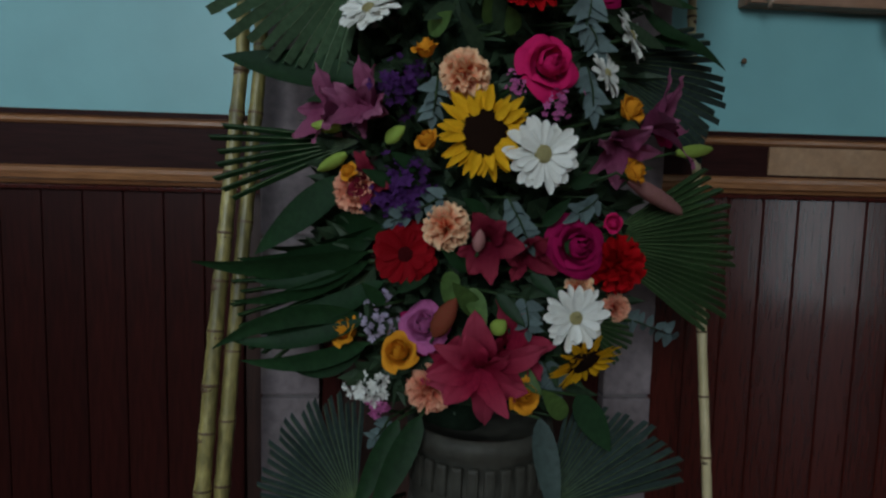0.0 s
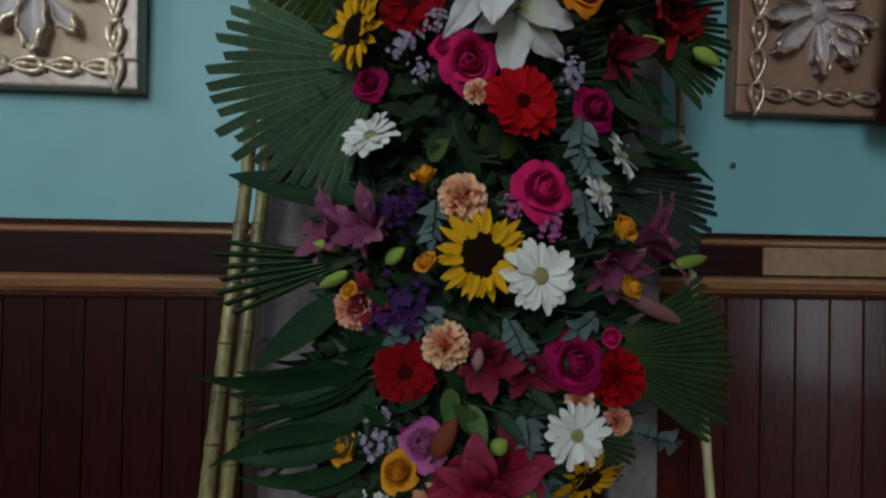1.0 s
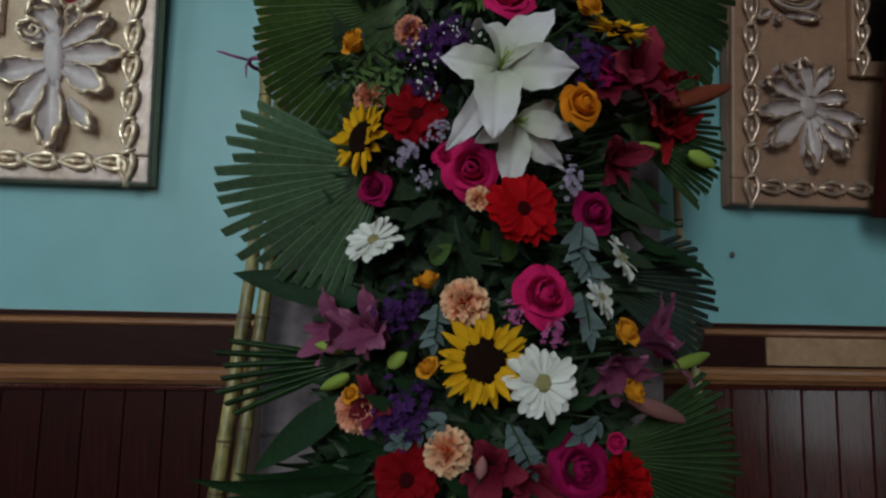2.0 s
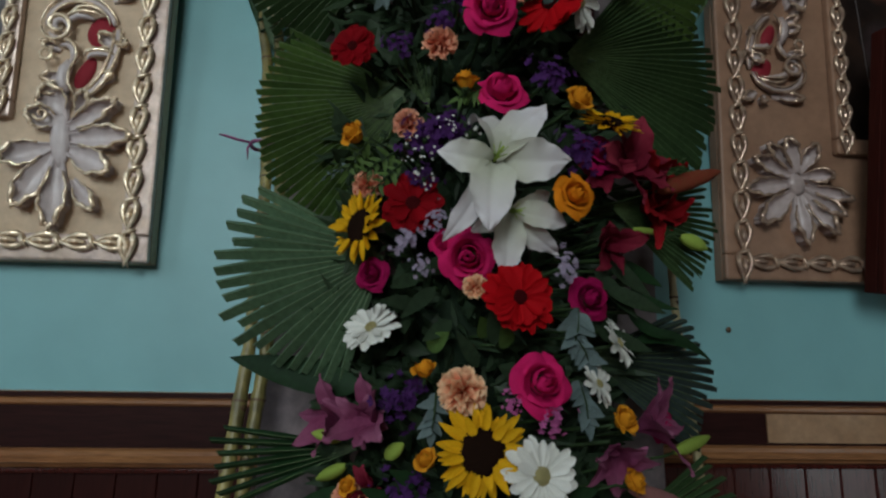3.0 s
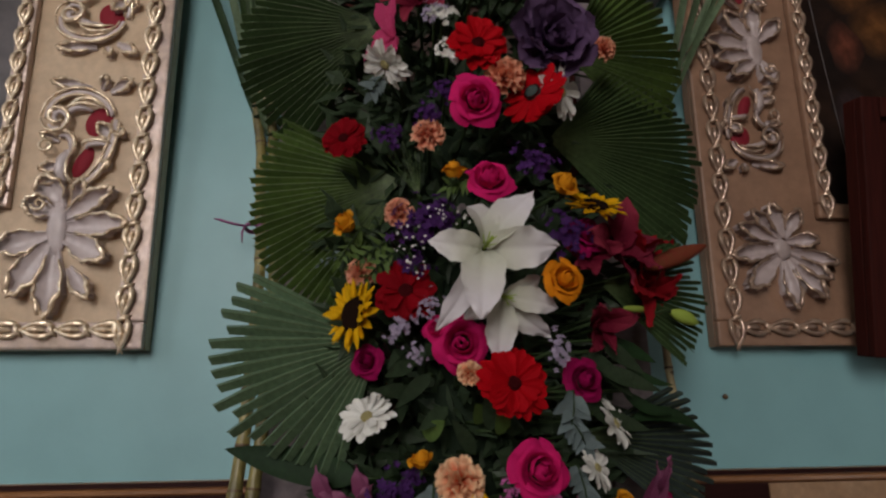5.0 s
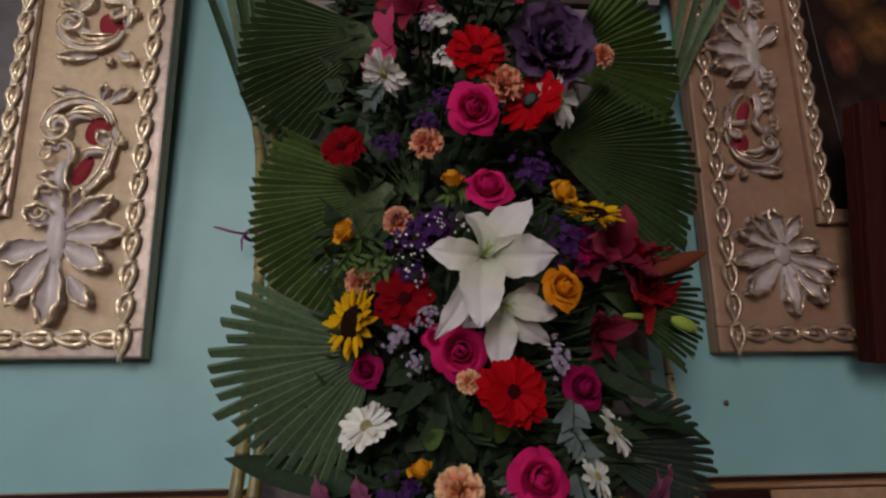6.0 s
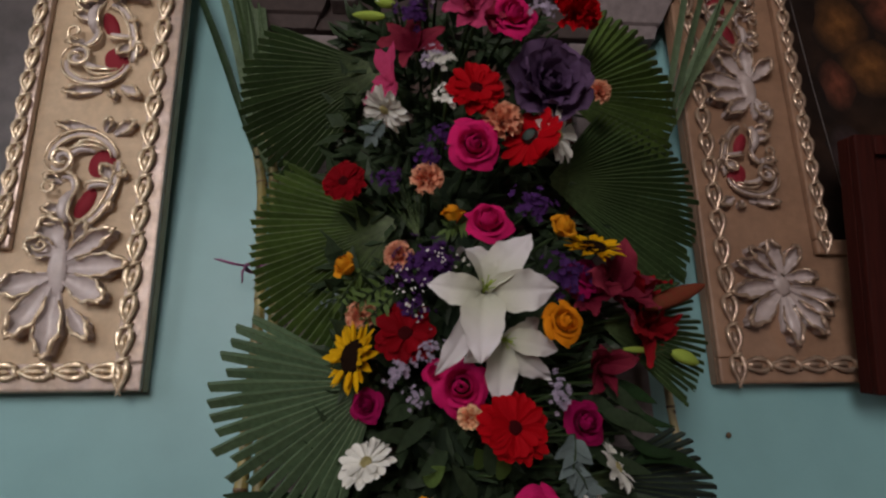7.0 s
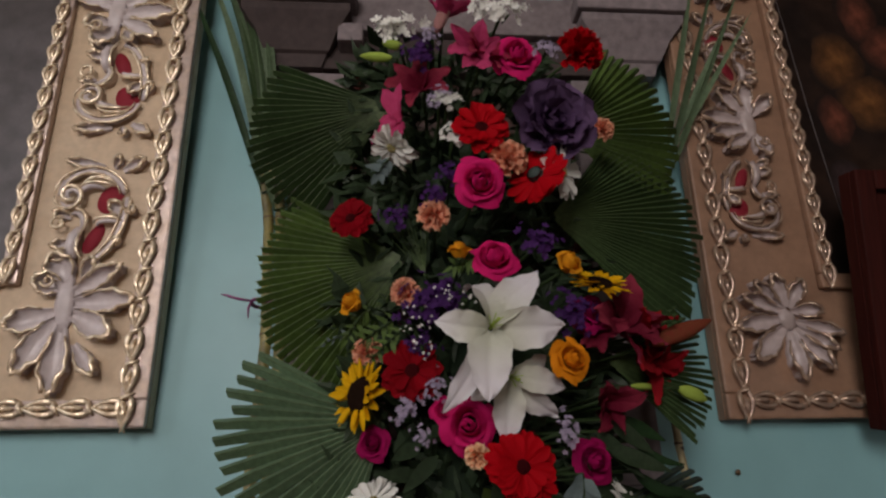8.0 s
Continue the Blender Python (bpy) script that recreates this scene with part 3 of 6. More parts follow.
def scroll(frame_ob, x, z, size=1.0, flip=1, upside=1, pale=None):
    """An acanthus C-scroll round a pierced red opening, its great curl on the side away from the doorway."""
    pale = pale or PALEORN
    gilt = DULLGOLD if pale is GREYGESSO else GOLD
    v, f = lathe([(0.0, 0.003), (0.9, 0.0028), (1.0, 0.0)], 22)
    for px, pz, rx, rz, turn in ((0.030, 0.046, 0.030, 0.040, -24), (0.004, -0.060, 0.019, 0.042, -24)):
        part("pierced_ground", mesh_of("pierced_ground", v, f), REDCLOTH, frame_ob,
             pose(x + flip * px * size, FACE - 0.001, z + upside * pz * size, 90) @ Matrix.Rotation(radians(turn * flip * upside), 4, "Z") @ Matrix.Diagonal((rx * size, rz * size, 1, 1)),
             "red velvet behind the pierced scroll")

    def rope(points, thick, mat, out=0.014, rise=0.010):
        n = len(points)
        rad = [size * thick * (0.40 + 0.75 * math.sin(math.pi * (k + 0.6) / (n + 0.2))) * (1 + 0.12 * math.sin(k * 2.3)) for k in range(n)]
        v, f = sweep([(x + flip * px * size, FACE - out - rise * math.sin(math.pi * k / n), z + upside * pz * size) for k, (px, pz) in enumerate(points)], rad, 7, 0.9)
        part("scroll", mesh_of("scroll", v, f), mat, frame_ob)

    def band(cx, cz, rx, rz, a0, a1, wide):
        # a hollow pale band between two gilt edges
        rope(arc(cx, cz, rx, rz, a0, a1, 18), wide * 0.52, pale, 0.006, 0.004)
        rope(arc(cx, cz, rx + wide * 0.5, rz + wide * 0.5, a0, a1, 18), 0.0042, gilt, 0.012)
        rope(arc(cx, cz, rx - wide * 0.5, rz - wide * 0.5, a0, a1, 18), 0.0034, gilt, 0.010)
    band(-0.015, 0.050, 0.078, 0.068, 8, 178, 0.017)
    rope(spiral(-0.060, 0.048, 0.040, 1.45, 3.14, 1), 0.0050, gilt, 0.016)
    rope(spiral(-0.057, 0.047, 0.030, 1.2, 3.6, 1), 0.0060, pale, 0.010)
    rope(arc(0.004, 0.052, 0.050, 0.046, 35, 150), 0.0042, gilt, 0.014)
    rope(arc(0.002, 0.066, 0.046, 0.018, 30, 165), 0.0038, gilt, 0.016)
    rope(arc(-0.006, 0.036, 0.040, 0.040, 60, 160), 0.0070, pale, 0.008)
    band(-0.010, 0.016, 0.084, 0.138, 14, -82, 0.018)
    rope(arc(0.040, -0.022, 0.034, 0.013, 20, 190), 0.0040, gilt, 0.014)
    rope(arc(0.044, -0.028, 0.030, 0.010, 20, 190), 0.0050, pale, 0.010)
    rope(arc(-0.046, -0.020, 0.036, 0.034, 110, -50), 0.0042, gilt, 0.013)
    rope(arc(-0.046, -0.022, 0.027, 0.026, 110, -50), 0.0060, pale, 0.009)
    rope(spiral(-0.074, -0.026, 0.022, 1.2, 1.2, 1), 0.0042, gilt, 0.015)
    rope([(-0.030, -0.035), (-0.036, -0.060), (-0.040, -0.085), (-0.030, -0.115)], 0.0130, pale, 0.006)
    rope([(-0.020, -0.040), (-0.024, -0.065), (-0.022, -0.095), (-0.006, -0.122)], 0.0036, gilt, 0.014)
    leaves = ((0.005, 0.134, -0.080, 0.144, 0.026), (0.030, 0.130, 0.044, 0.160, 0.020), (0.052, 0.122, 0.104, 0.152, 0.028), (0.070, -0.004, 0.040, 0.034, 0.030),
              (0.074, 0.030, 0.096, 0.004, 0.022), (-0.034, -0.074, -0.082, -0.082, 0.026), (-0.040, -0.100, -0.078, -0.116, 0.024), (0.050, -0.085, 0.072, -0.062, 0.018),
              (-0.056, -0.008, -0.090, 0.004, 0.020))
    for k, (xa, za, xb, zb, w) in enumerate(leaves):
        length = size * math.hypot(xb - xa, zb - za)
        m = Matrix.Translation((x + flip * xa * size, FACE, z + upside * za * size)) @ Matrix.Rotation(math.atan2(flip * (xb - xa), upside * (zb - za)), 4, "Y")
        part("acanthus_leaf", lobe_mesh(length, w * size, 0.018), pale, frame_ob, m)
        part("acanthus_rim", lobe_rim(length, w * size, 0.018, k + 20), gilt, frame_ob, m)


def gilded_frame(x0, z0, width, height, band_side, band_low, lean, canvas, label, side, flat):
    """A carved frame hung on the wall, leaning forwards at its top; its lower corner towards the doorway is at x0, z0. side: +1 if it runs to the west."""
    f = thing("gilded_painting_frame", pose(x0, WALL - 0.004, z0, lean, 0, 0), label, "picture frame")
    s = -side

    def bx(name, a, b, y0, y1, c, d, mat, bevel=0.0, lab=""):
        lo, hi = (min(s * a, s * b), y0, c), (max(s * a, s * b), y1, d)
        return part(name, box_mesh(name, lo, hi, bevel), mat, f, None, lab)
    t = -0.048
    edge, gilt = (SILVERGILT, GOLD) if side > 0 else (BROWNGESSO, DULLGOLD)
    # flat of the frame, as four boards
    bx("side_board", 0.0, band_side, t + 0.016, 0, 0, height, flat)
    bx("side_board", width - band_side, width, t + 0.016, 0, 0, height, flat)
    bx("bottom_board", band_side, width - band_side, t + 0.016, 0, 0, band_low, flat)
    bx("top_board", band_side, width - band_side, t + 0.016, 0, height - band_low, height, flat)
    bx("painting", band_side, width - band_side, -0.014, -0.006, band_low, height - band_low, canvas, 0, "darkened old oil painting")
    # raised edges that carry the beads
    e = 0.062
    bx("outer_edge", 0.0, e, t - 0.004, t + 0.0155, e, height - e, edge, 0.006)
    bx("outer_edge", width - e, width, t - 0.004, t + 0.0155, e, height - e, edge, 0.006)
    bx("outer_edge", 0.0, width, t - 0.004, t + 0.0155, 0, e, edge, 0.006)
    bx("outer_edge", 0.0, width, t - 0.004, t + 0.0155, height - e, height, edge, 0.006)
    g = 0.04
    bx("inner_edge", band_side - g, band_side, t - 0.006, t + 0.0155, band_low, height - band_low, edge, 0.006)
    bx("inner_edge", width - band_side, width - band_side + g, t - 0.006, t + 0.0155, band_low, height - band_low, edge, 0.006)
    bx("inner_edge", band_side - g, width - band_side + g, t - 0.006, t + 0.0155, band_low - g, band_low, edge, 0.006)
    bx("inner_edge", band_side - g, width - band_side + g, t - 0.006, t + 0.0155, height - band_low, height - band_low + g, edge, 0.006)
    bead = reed_bead(0.074, 0.028)
    step = 0.074
    k = 0
    while 0.03 + k * step < height - 0.03:
        z = 0.03 + k * step
        part("laurel_bead", bead, gilt, f, pose(s * (e - 0.018), t - 0.002, z))
        k += 1
    k = 1
    while 0.03 + k * step < width - 0.03:
        part("laurel_bead", bead, gilt, f, pose(s * (0.01 + k * step), t - 0.002, e - 0.018, 0, 90, 0))
        k += 1
    k = 0
    while band_low + k * step * 0.9 < height - band_low:
        part("laurel_bead", bead, gilt, f, pose(s * (band_side - g + 0.022), t - 0.004, band_low - 0.01 + k * step * 0.9) @ Matrix.Scale(0.85, 4))
        k += 1
    return f


west = gilded_frame(-0.575, 1.638, 1.35, 1.95, 0.375, 0.37, 3.0, CANVASGREY, "carved cream and gold frame with red scrolls on teal wall", 1, CREAM)
WEST_LOBES = ((0.008, 0.025, 0.125, 0.094, 0.046), (0.013, 0.005, 0.165, 0.012, 0.054), (0.018, -0.018, 0.123, -0.072, 0.058), (0.038, -0.09, 0.098, -0.162, 0.036),
              (0.001, -0.04, 0.011, -0.205, 0.058), (-0.012, -0.03, -0.070, -0.158, 0.060), (-0.017, -0.015, -0.113, -0.052, 0.058), (-0.002, 0.04, -0.066, 0.060, 0.052),
              (0.003, 0.05, -0.034, 0.122, 0.062), (0.033, 0.06, 0.060, 0.112, 0.032))
shell(west, -0.223, 0.280, WEST_LOBES, curl=(-0.040, 0.058, 0.017))
scroll(west, -0.190, 0.510)
scroll(west, -0.190, 0.890, upside=-1)
shell(west, -0.223, 1.120, WEST_LOBES, upside=-1, curl=(-0.040, 0.058, 0.017))
scroll(west, -0.190, 1.430)
scroll(west, -0.470, 0.200)
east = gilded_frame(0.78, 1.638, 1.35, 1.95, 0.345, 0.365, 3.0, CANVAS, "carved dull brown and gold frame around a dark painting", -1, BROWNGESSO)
EAST_LOBES = ((-0.010, 0.02, -0.120, 0.056, 0.040), (-0.015, 0.0, -0.145, -0.022, 0.045), (-0.012, -0.02, -0.110, -0.102, 0.050), (0.0, -0.03, 0.004, -0.152, 0.040),
              (0.015, -0.025, 0.080, -0.126, 0.038), (0.02, -0.02, 0.100, -0.080, 0.032), (0.02, -0.005, 0.125, -0.040, 0.032), (0.012, 0.02, 0.080, 0.020, 0.035),
              (0.005, 0.03, -0.035, 0.110, 0.042), (0.01, 0.03, 0.040, 0.096, 0.037), (-0.005, 0.03, -0.085, 0.092, 0.032))
shell(east, 0.200, 0.245, EAST_LOBES, pale=GREYGESSO, tall=(-0.03, 0.03))
scroll(east, 0.155, 0.588, 0.85, -1, -1, GREYGESSO)
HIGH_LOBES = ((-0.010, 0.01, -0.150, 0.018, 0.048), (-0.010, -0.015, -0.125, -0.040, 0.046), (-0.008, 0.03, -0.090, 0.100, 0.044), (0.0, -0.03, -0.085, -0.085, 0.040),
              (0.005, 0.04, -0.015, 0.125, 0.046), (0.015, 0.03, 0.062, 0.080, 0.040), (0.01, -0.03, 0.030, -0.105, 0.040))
shell(east, 0.198, 0.805, HIGH_LOBES, pale=GREYGESSO, tall=(-0.05, 0.06), curl=(0.030, -0.055, 0.016))
scroll(east, 0.170, 1.040, 0.85, -1, 1, GREYGESSO)
shell(east, 0.198, 1.330, HIGH_LOBES, upside=-1, pale=GREYGESSO, tall=(-0.05, 0.06))
# faded patches of lighter paint on the dark painting
for px, pz, rx, rz, mat in ((0.534, 1.045, 0.055, 0.075, PATCHBROWN), (0.600, 0.905, 0.060, 0.070, PATCHBROWN), (0.640, 1.215, 0.040, 0.070, PATCHRED), (0.489, 0.845, 0.035, 0.060, PATCHRED),
                            (0.700, 1.100, 0.050, 0.060, PATCHRED), (0.480, 0.630, 0.035, 0.060, PATCHVIOLET)):
    v, f = lathe([(0.0, 0.0022), (0.55, 0.0019), (0.8, 0.0012), (1.0, 0.0)], 20)
    v = [(a * (1 + 0.22 * math.sin(3 * math.atan2(b, a) + px * 40)), b, c) for a, b, c in v]
    part("paint_patch", mesh_of("paint_patch", v, f), mat, east, pose(px, -0.0142, pz, 90) @ Matrix.Diagonal((rx * 1.7, rz * 1.5, 1, 1)))


def notice_case():
    """A shallow wooden case with a paper on its door, tilted forwards over the gilded frame."""
    c = thing("wooden_wall_case", pose(1.100, WALL - 0.085, 1.607, 11), "dark red-brown wooden case hung over the gilded frame", "wall case")
    part("case_body", box_mesh("case_body", (0.0, -0.04, 0.0), (0.62, -0.002, 0.62), 0.004), REDWOOD, c)
    for a, b, lo, hi in ((0.0, 0.05, 0, 0.62), (0.57, 0.62, 0, 0.62), (0.05, 0.57, 0, 0.05), (0.05, 0.57, 0.57, 0.62)):
        part("case_frame", box_mesh("case_frame", (a, -0.062, lo), (b, -0.0405, hi), 0.005), REDWOOD, c)
    part("paper", box_mesh("paper", (0.10, -0.043, 0.13), (0.48, -0.0405, 0.33)), PAPER, c, None, "white paper sheet")
    part("bracket", box_mesh("bracket", (0.28, -0.003, 0.50), (0.33, 0.17, 0.53)), REDWOOD, c)


notice_case()
cord_v, cord_f = sweep([(1.135, WALL - 0.12, 2.95), (1.16, WALL - 0.10, 2.45), (1.185, WALL - 0.085, 2.12)], [0.0009] * 3, 6)
cord = thing("hanging_cord", pose(0, 0, 0), "thin pale cord hanging over the dark painting", "cord")
part("strand", mesh_of("strand", cord_v, cord_f), MORTAR, cord)


# ---- the stand of canes ----
def sugarcane(points, radius, mat, label, nodes=0.10, phase=0.0):
    """A jointed cane along a line of points, with a dark ring at every node."""
    pts = [Vector(p) for p in points]
    c = thing("sugarcane_stalk", Matrix.Translation(pts[0]), label, "sugarcane", "canes of the stand")
    length = sum((b - a).length for a, b in zip(pts, pts[1:]))

    def at(s):
        for a, b in zip(pts, pts[1:]):
            if s <= (b - a).length or b is pts[-1]:
                return a + (b - a).normalized() * s - pts[0]
            s -= (b - a).length
    path, rad = [], []
    n = max(2, int(length / nodes))
    rng = random.Random(int(phase * 100))
    s = 0.0
    marks = []
    while s < length:
        marks.append(s)
        for k in range(5):
            u = s + nodes * k / 5
            if u < length:
                path.append(at(u))
                rad.append(radius * (1.10 if k == 0 else 0.95 if k in (1, 4) else 0.98) * (1 - 0.25 * u / length))
        s += nodes * rng.uniform(0.85, 1.2)
    v, f = sweep(path, rad, 12)
    part("stalk", mesh_of("stalk", v, f), mat, c)
    for s in marks[1:]:
        p, q = at(s - 0.006), at(s + 0.005)
        r = radius * (1 - 0.25 * s / length)
        v, f = sweep([p, (p + q) / 2, q], [r * 1.0, r * 1.14, r * 1.02], 12)
        part("node_ring", mesh_of("node_ring", v, f), NODE, c)
        if rng.random() < 0.7:
            # dark dried sheath left under the joint
            lo = at(max(0.0, s - rng.uniform(0.012, 0.03)))
            side = Vector((rng.uniform(-0.4, 0.4), -0.12, 0)) * r
            v, f = sweep([lo + side, (lo + p) / 2 + side * 0.8, p], [r * 0.55, r * 0.90, r * 1.02], 10)
            part("dry_sheath", mesh_of("dry_sheath", v, f), NODE, c)
    return c


def ribbon_tie(x, y, z):
    r = thing("ribbon_tie", pose(x, y, z), "purple ribbon knotted round the canes", "ribbon")
    v, f = sweep([(0.036 * math.cos(a), 0.026 * math.sin(a), 0.004 * math.sin(2 * a)) for a in [2 * math.pi * k / 20 for k in range(21)]], [0.005] * 21, 6)
    part("loop", mesh_of("loop", v, f), TAPE, r)
    v, f = sweep([(-0.035, -0.02, 0), (-0.06, -0.025, 0.003), (-0.09, -0.025, 0.012), (-0.105, -0.02, 0.016)], [0.003, 0.0035, 0.003, 0.001], 5)
    part("tail", mesh_of("tail", v, f), TAPE, r)
    v, f = sweep([(-0.03, -0.024, 0), (-0.036, -0.03, -0.02), (-0.034, -0.03, -0.045)], [0.003, 0.003, 0.001], 5)
    part("tail", mesh_of("tail", v, f), TAPE, r)


# ---- plants ----
def blade_mesh(name, base, tip, width, bow=(0, 0, 0), fold=0.15, n=10, shape=0.45, side=None):
    """A long leaf from base to tip with a folded midrib; bow lifts its middle."""
    base, tip, bow = Vector(base), Vector(tip), Vector(bow)
    d = (tip - base).normalized()
    face = Vector(side or (0, -1, 0.15))
    s = d.cross(face).normalized()
    up = s.cross(d).normalized()
    verts, faces = [], []
    for i in range(n + 1):
        u = i / n
        p = base.lerp(tip, u) + bow * (4 * u * (1 - u))
        w = width * 0.5 * (max(0.0, math.sin(math.pi * u ** (shape * 1.6))) ** 0.8 + 0.06 * (1 - u))
        if i == n:
            w = 0.0006
        verts += [p - s * w + up * w * fold, p - up * 0.001, p + s * w + up * w * fold]
    for i in range(n):
        a = 3 * i
        faces += [(a, a + 1, a + 4, a + 3), (a + 1, a + 2, a + 5, a + 4)]
    return mesh_of(name, verts, faces)


def leaf_blade(base, tip, width, mat, label, bow=(0, 0, 0), side=None, fold=0.2):
    b = Vector(base)
    leaf = thing("leaf_blade", Matrix.Translation(b), label, "leaf", "long leaves of the arrangement")
    part("blade", blade_mesh("blade", (0, 0, 0), Vector(tip) - b, width, bow, fold, 12, 0.45, side), mat, leaf)
    root = (Vector((0.08, 1.10, b.z)) - b) * 0.5
    v, f = sweep([(0, 0, 0), root], [0.003, 0.003], 6)
    part("stalk", mesh_of("stalk", v, f), STEM, leaf)
    return leaf


def palm_fan(hub, normal, up, radius, a0, a1, count, mat, label, cut=0.72, jag=0.06, seed=1, squash=1.0, droop=0.03, low=1.0):
    """A pleated fan palm: folded segments round a hub, free at their ends. Angles run from the fan's right, upwards."""
    rng = random.Random(seed)
    nrm = Vector(normal).normalized()
    xx = Vector(up).cross(nrm).normalized()
    yy = nrm.cross(xx).normalized()
    m = Matrix((xx, yy, nrm)).transposed().to_4x4()
    fan = thing("palm_fan", Matrix.Translation(hub) @ m, label, "palm leaf", "palm fans of the arrangement")
    step = radians(a1 - a0) / count
    pleat = 0.72
    for k in range(count):
        a = radians(a0) + step * (k + 0.5)
        mid = 1 - abs((k + 0.5) / count - 0.5) * 2
        r = radius * (0.90 + 0.10 * mid ** 0.6 + rng.uniform(-jag, jag)) * (1 - (1 - low) * max(0.0, ((k + 0.5) / count - 0.35) / 0.65))
        us = (0.03, 0.3, 0.55, cut, cut + (1 - cut) * 0.5, 0.97, 1.0)
        verts, faces = [], []
        ell = 1.0 / math.sqrt(math.cos(a) ** 2 + (math.sin(a) / squash) ** 2)
        sag = rng.uniform(-0.01, 0.01)
        for i, u in enumerate(us):
            d = r * u * ell
            half = d * step * 0.5 if u <= cut else r * ell * cut * step * 0.5 * (1 - 0.22 * (u - cut) / (1 - cut))
            h = min(half, 0.02) * pleat * 2.2
            z = -droop * radius * u * u * 2 + sag * max(0, u - cut) * 3
            ca, sa = math.cos(a), math.sin(a)
            skew = half * 3.4 if i == len(us) - 1 else 0.0
            verts += [(d * ca + half * sa, d * sa - half * ca, z), ((d - skew * 0.4) * ca, (d - skew * 0.4) * sa, z + h), ((d - skew) * ca - half * sa, (d - skew) * sa + half * ca, z)]
        for i in range(len(us) - 1):
            b = 3 * i
            faces += [(b, b + 1, b + 4, b + 3), (b + 1, b + 2, b + 5, b + 4)]
        # the paler rib along the fold
        rib = len(verts)
        for i in range(len(us)):
            x, y, z = verts[3 * i + 1]
            half = 0.0008 * (1.1 - 0.7 * us[i])
            verts += [(x + half * math.sin(a), y - half * math.cos(a), z + 0.0004), (x - half * math.sin(a), y + half * math.cos(a), z + 0.0004)]
        faces += [(rib + 2 * i, rib + 2 * i + 2, rib + 2 * i + 3, rib + 2 * i + 1) for i in range(len(us) - 1)]
        me = mesh_of("leaflet", verts, faces, False)
        me.materials.append(mat)
        me.materials.append(FAN_RIB)
        me.polygons.foreach_set("material_index", [0] * (2 * len(us) - 2) + [1] * (len(us) - 1))
        part("leaflet", me, mat, fan)
    inv = (Matrix.Translation(hub) @ m).inverted()
    end = inv @ Vector((0.08, 1.12, Vector(hub).z))
    v, f = sweep([(0, 0, -0.003), end * 0.6], [0.004, 0.004], 6)
    part("stalk", mesh_of("stalk", v, f), STEM, fan)
    return fan


def petal_mesh(name, length, width, cup=0.15, curl=0.0, tip=0.5, nu=7, nv=5, ruffle=0.0, start=0.0, seed=0, blunt=False):
    """A petal along +x with its face to +z. cup bends its edges up, curl lifts (+) or drops (-) its end."""
    rng = random.Random(seed)
    verts, faces = [], []
    ph = rng.uniform(0, 6)
    for i in range(nu):
        u = i / (nu - 1)
        if blunt:
            w = width * 0.5 * min(1.0, 0.45 + 0.85 * u) * math.sqrt(max(0.08, 1 - max(0.0, (u - 0.72) / 0.28) ** 2))
        elif ruffle > 0.05:
            w = width * 0.5 * 1.18 * max(0.10, (0.06 + 0.94 * u) ** 0.65 * max(0.0, 1 - u ** 3.2) ** 0.8)
        else:
            w = width * 0.5 * max(0.03, (math.sin(math.pi * min(0.985, 0.10 + 0.90 * u ** tip)) ** 0.7))
        for j in range(nv):
            v = 2 * j / (nv - 1) - 1
            edge = 1 + ruffle * 0.6 * math.sin(11 * u + 3 * v + ph) * abs(v)
            z = cup * w * v * v + curl * length * u ** 2.4 + ruffle * length * math.sqrt(u) * math.sin(2.5 * v + 13 * u + ph) * v * v
            z += rng.uniform(-0.003, 0.003) * length * u
            z -= 0.05 * width * (1 - v * v) * (1 - u)
            if ruffle > 0.05:
                z -= 0.10 * width * max(0.0, 1 - abs(v) * 4) * (1 - u * 0.5)
            verts.append((start + length * u, v * w * edge, z))
    for i in range(nu - 1):
        for j in range(nv - 1):
            a = i * nv + j
            faces.append((a, a + 1, a + nv + 1, a + nv))
    return mesh_of(name, verts, faces)


MESHES = {}


def once(key, maker):
    if key not in MESHES:
        MESHES[key] = maker()
    return MESHES[key]


def stalk_to_core(flower, at):
    """The stem from the flower's back into the foam."""
    inv = flower.matrix_basis.inverted()
    a = Vector(at)
    end = inv @ Vector((a.x * 0.55 + 0.036, 1.09, a.z - 0.03))
    mid = end * 0.45
    s = flower.matrix_basis.to_scale()[0]
    v, f = sweep([(0, 0, -0.12), mid + Vector((0, 0, -0.25)), end], [0.0035 / s] * 3, 6)
    part("stem", mesh_of("stem", v, f), STEM, flower)


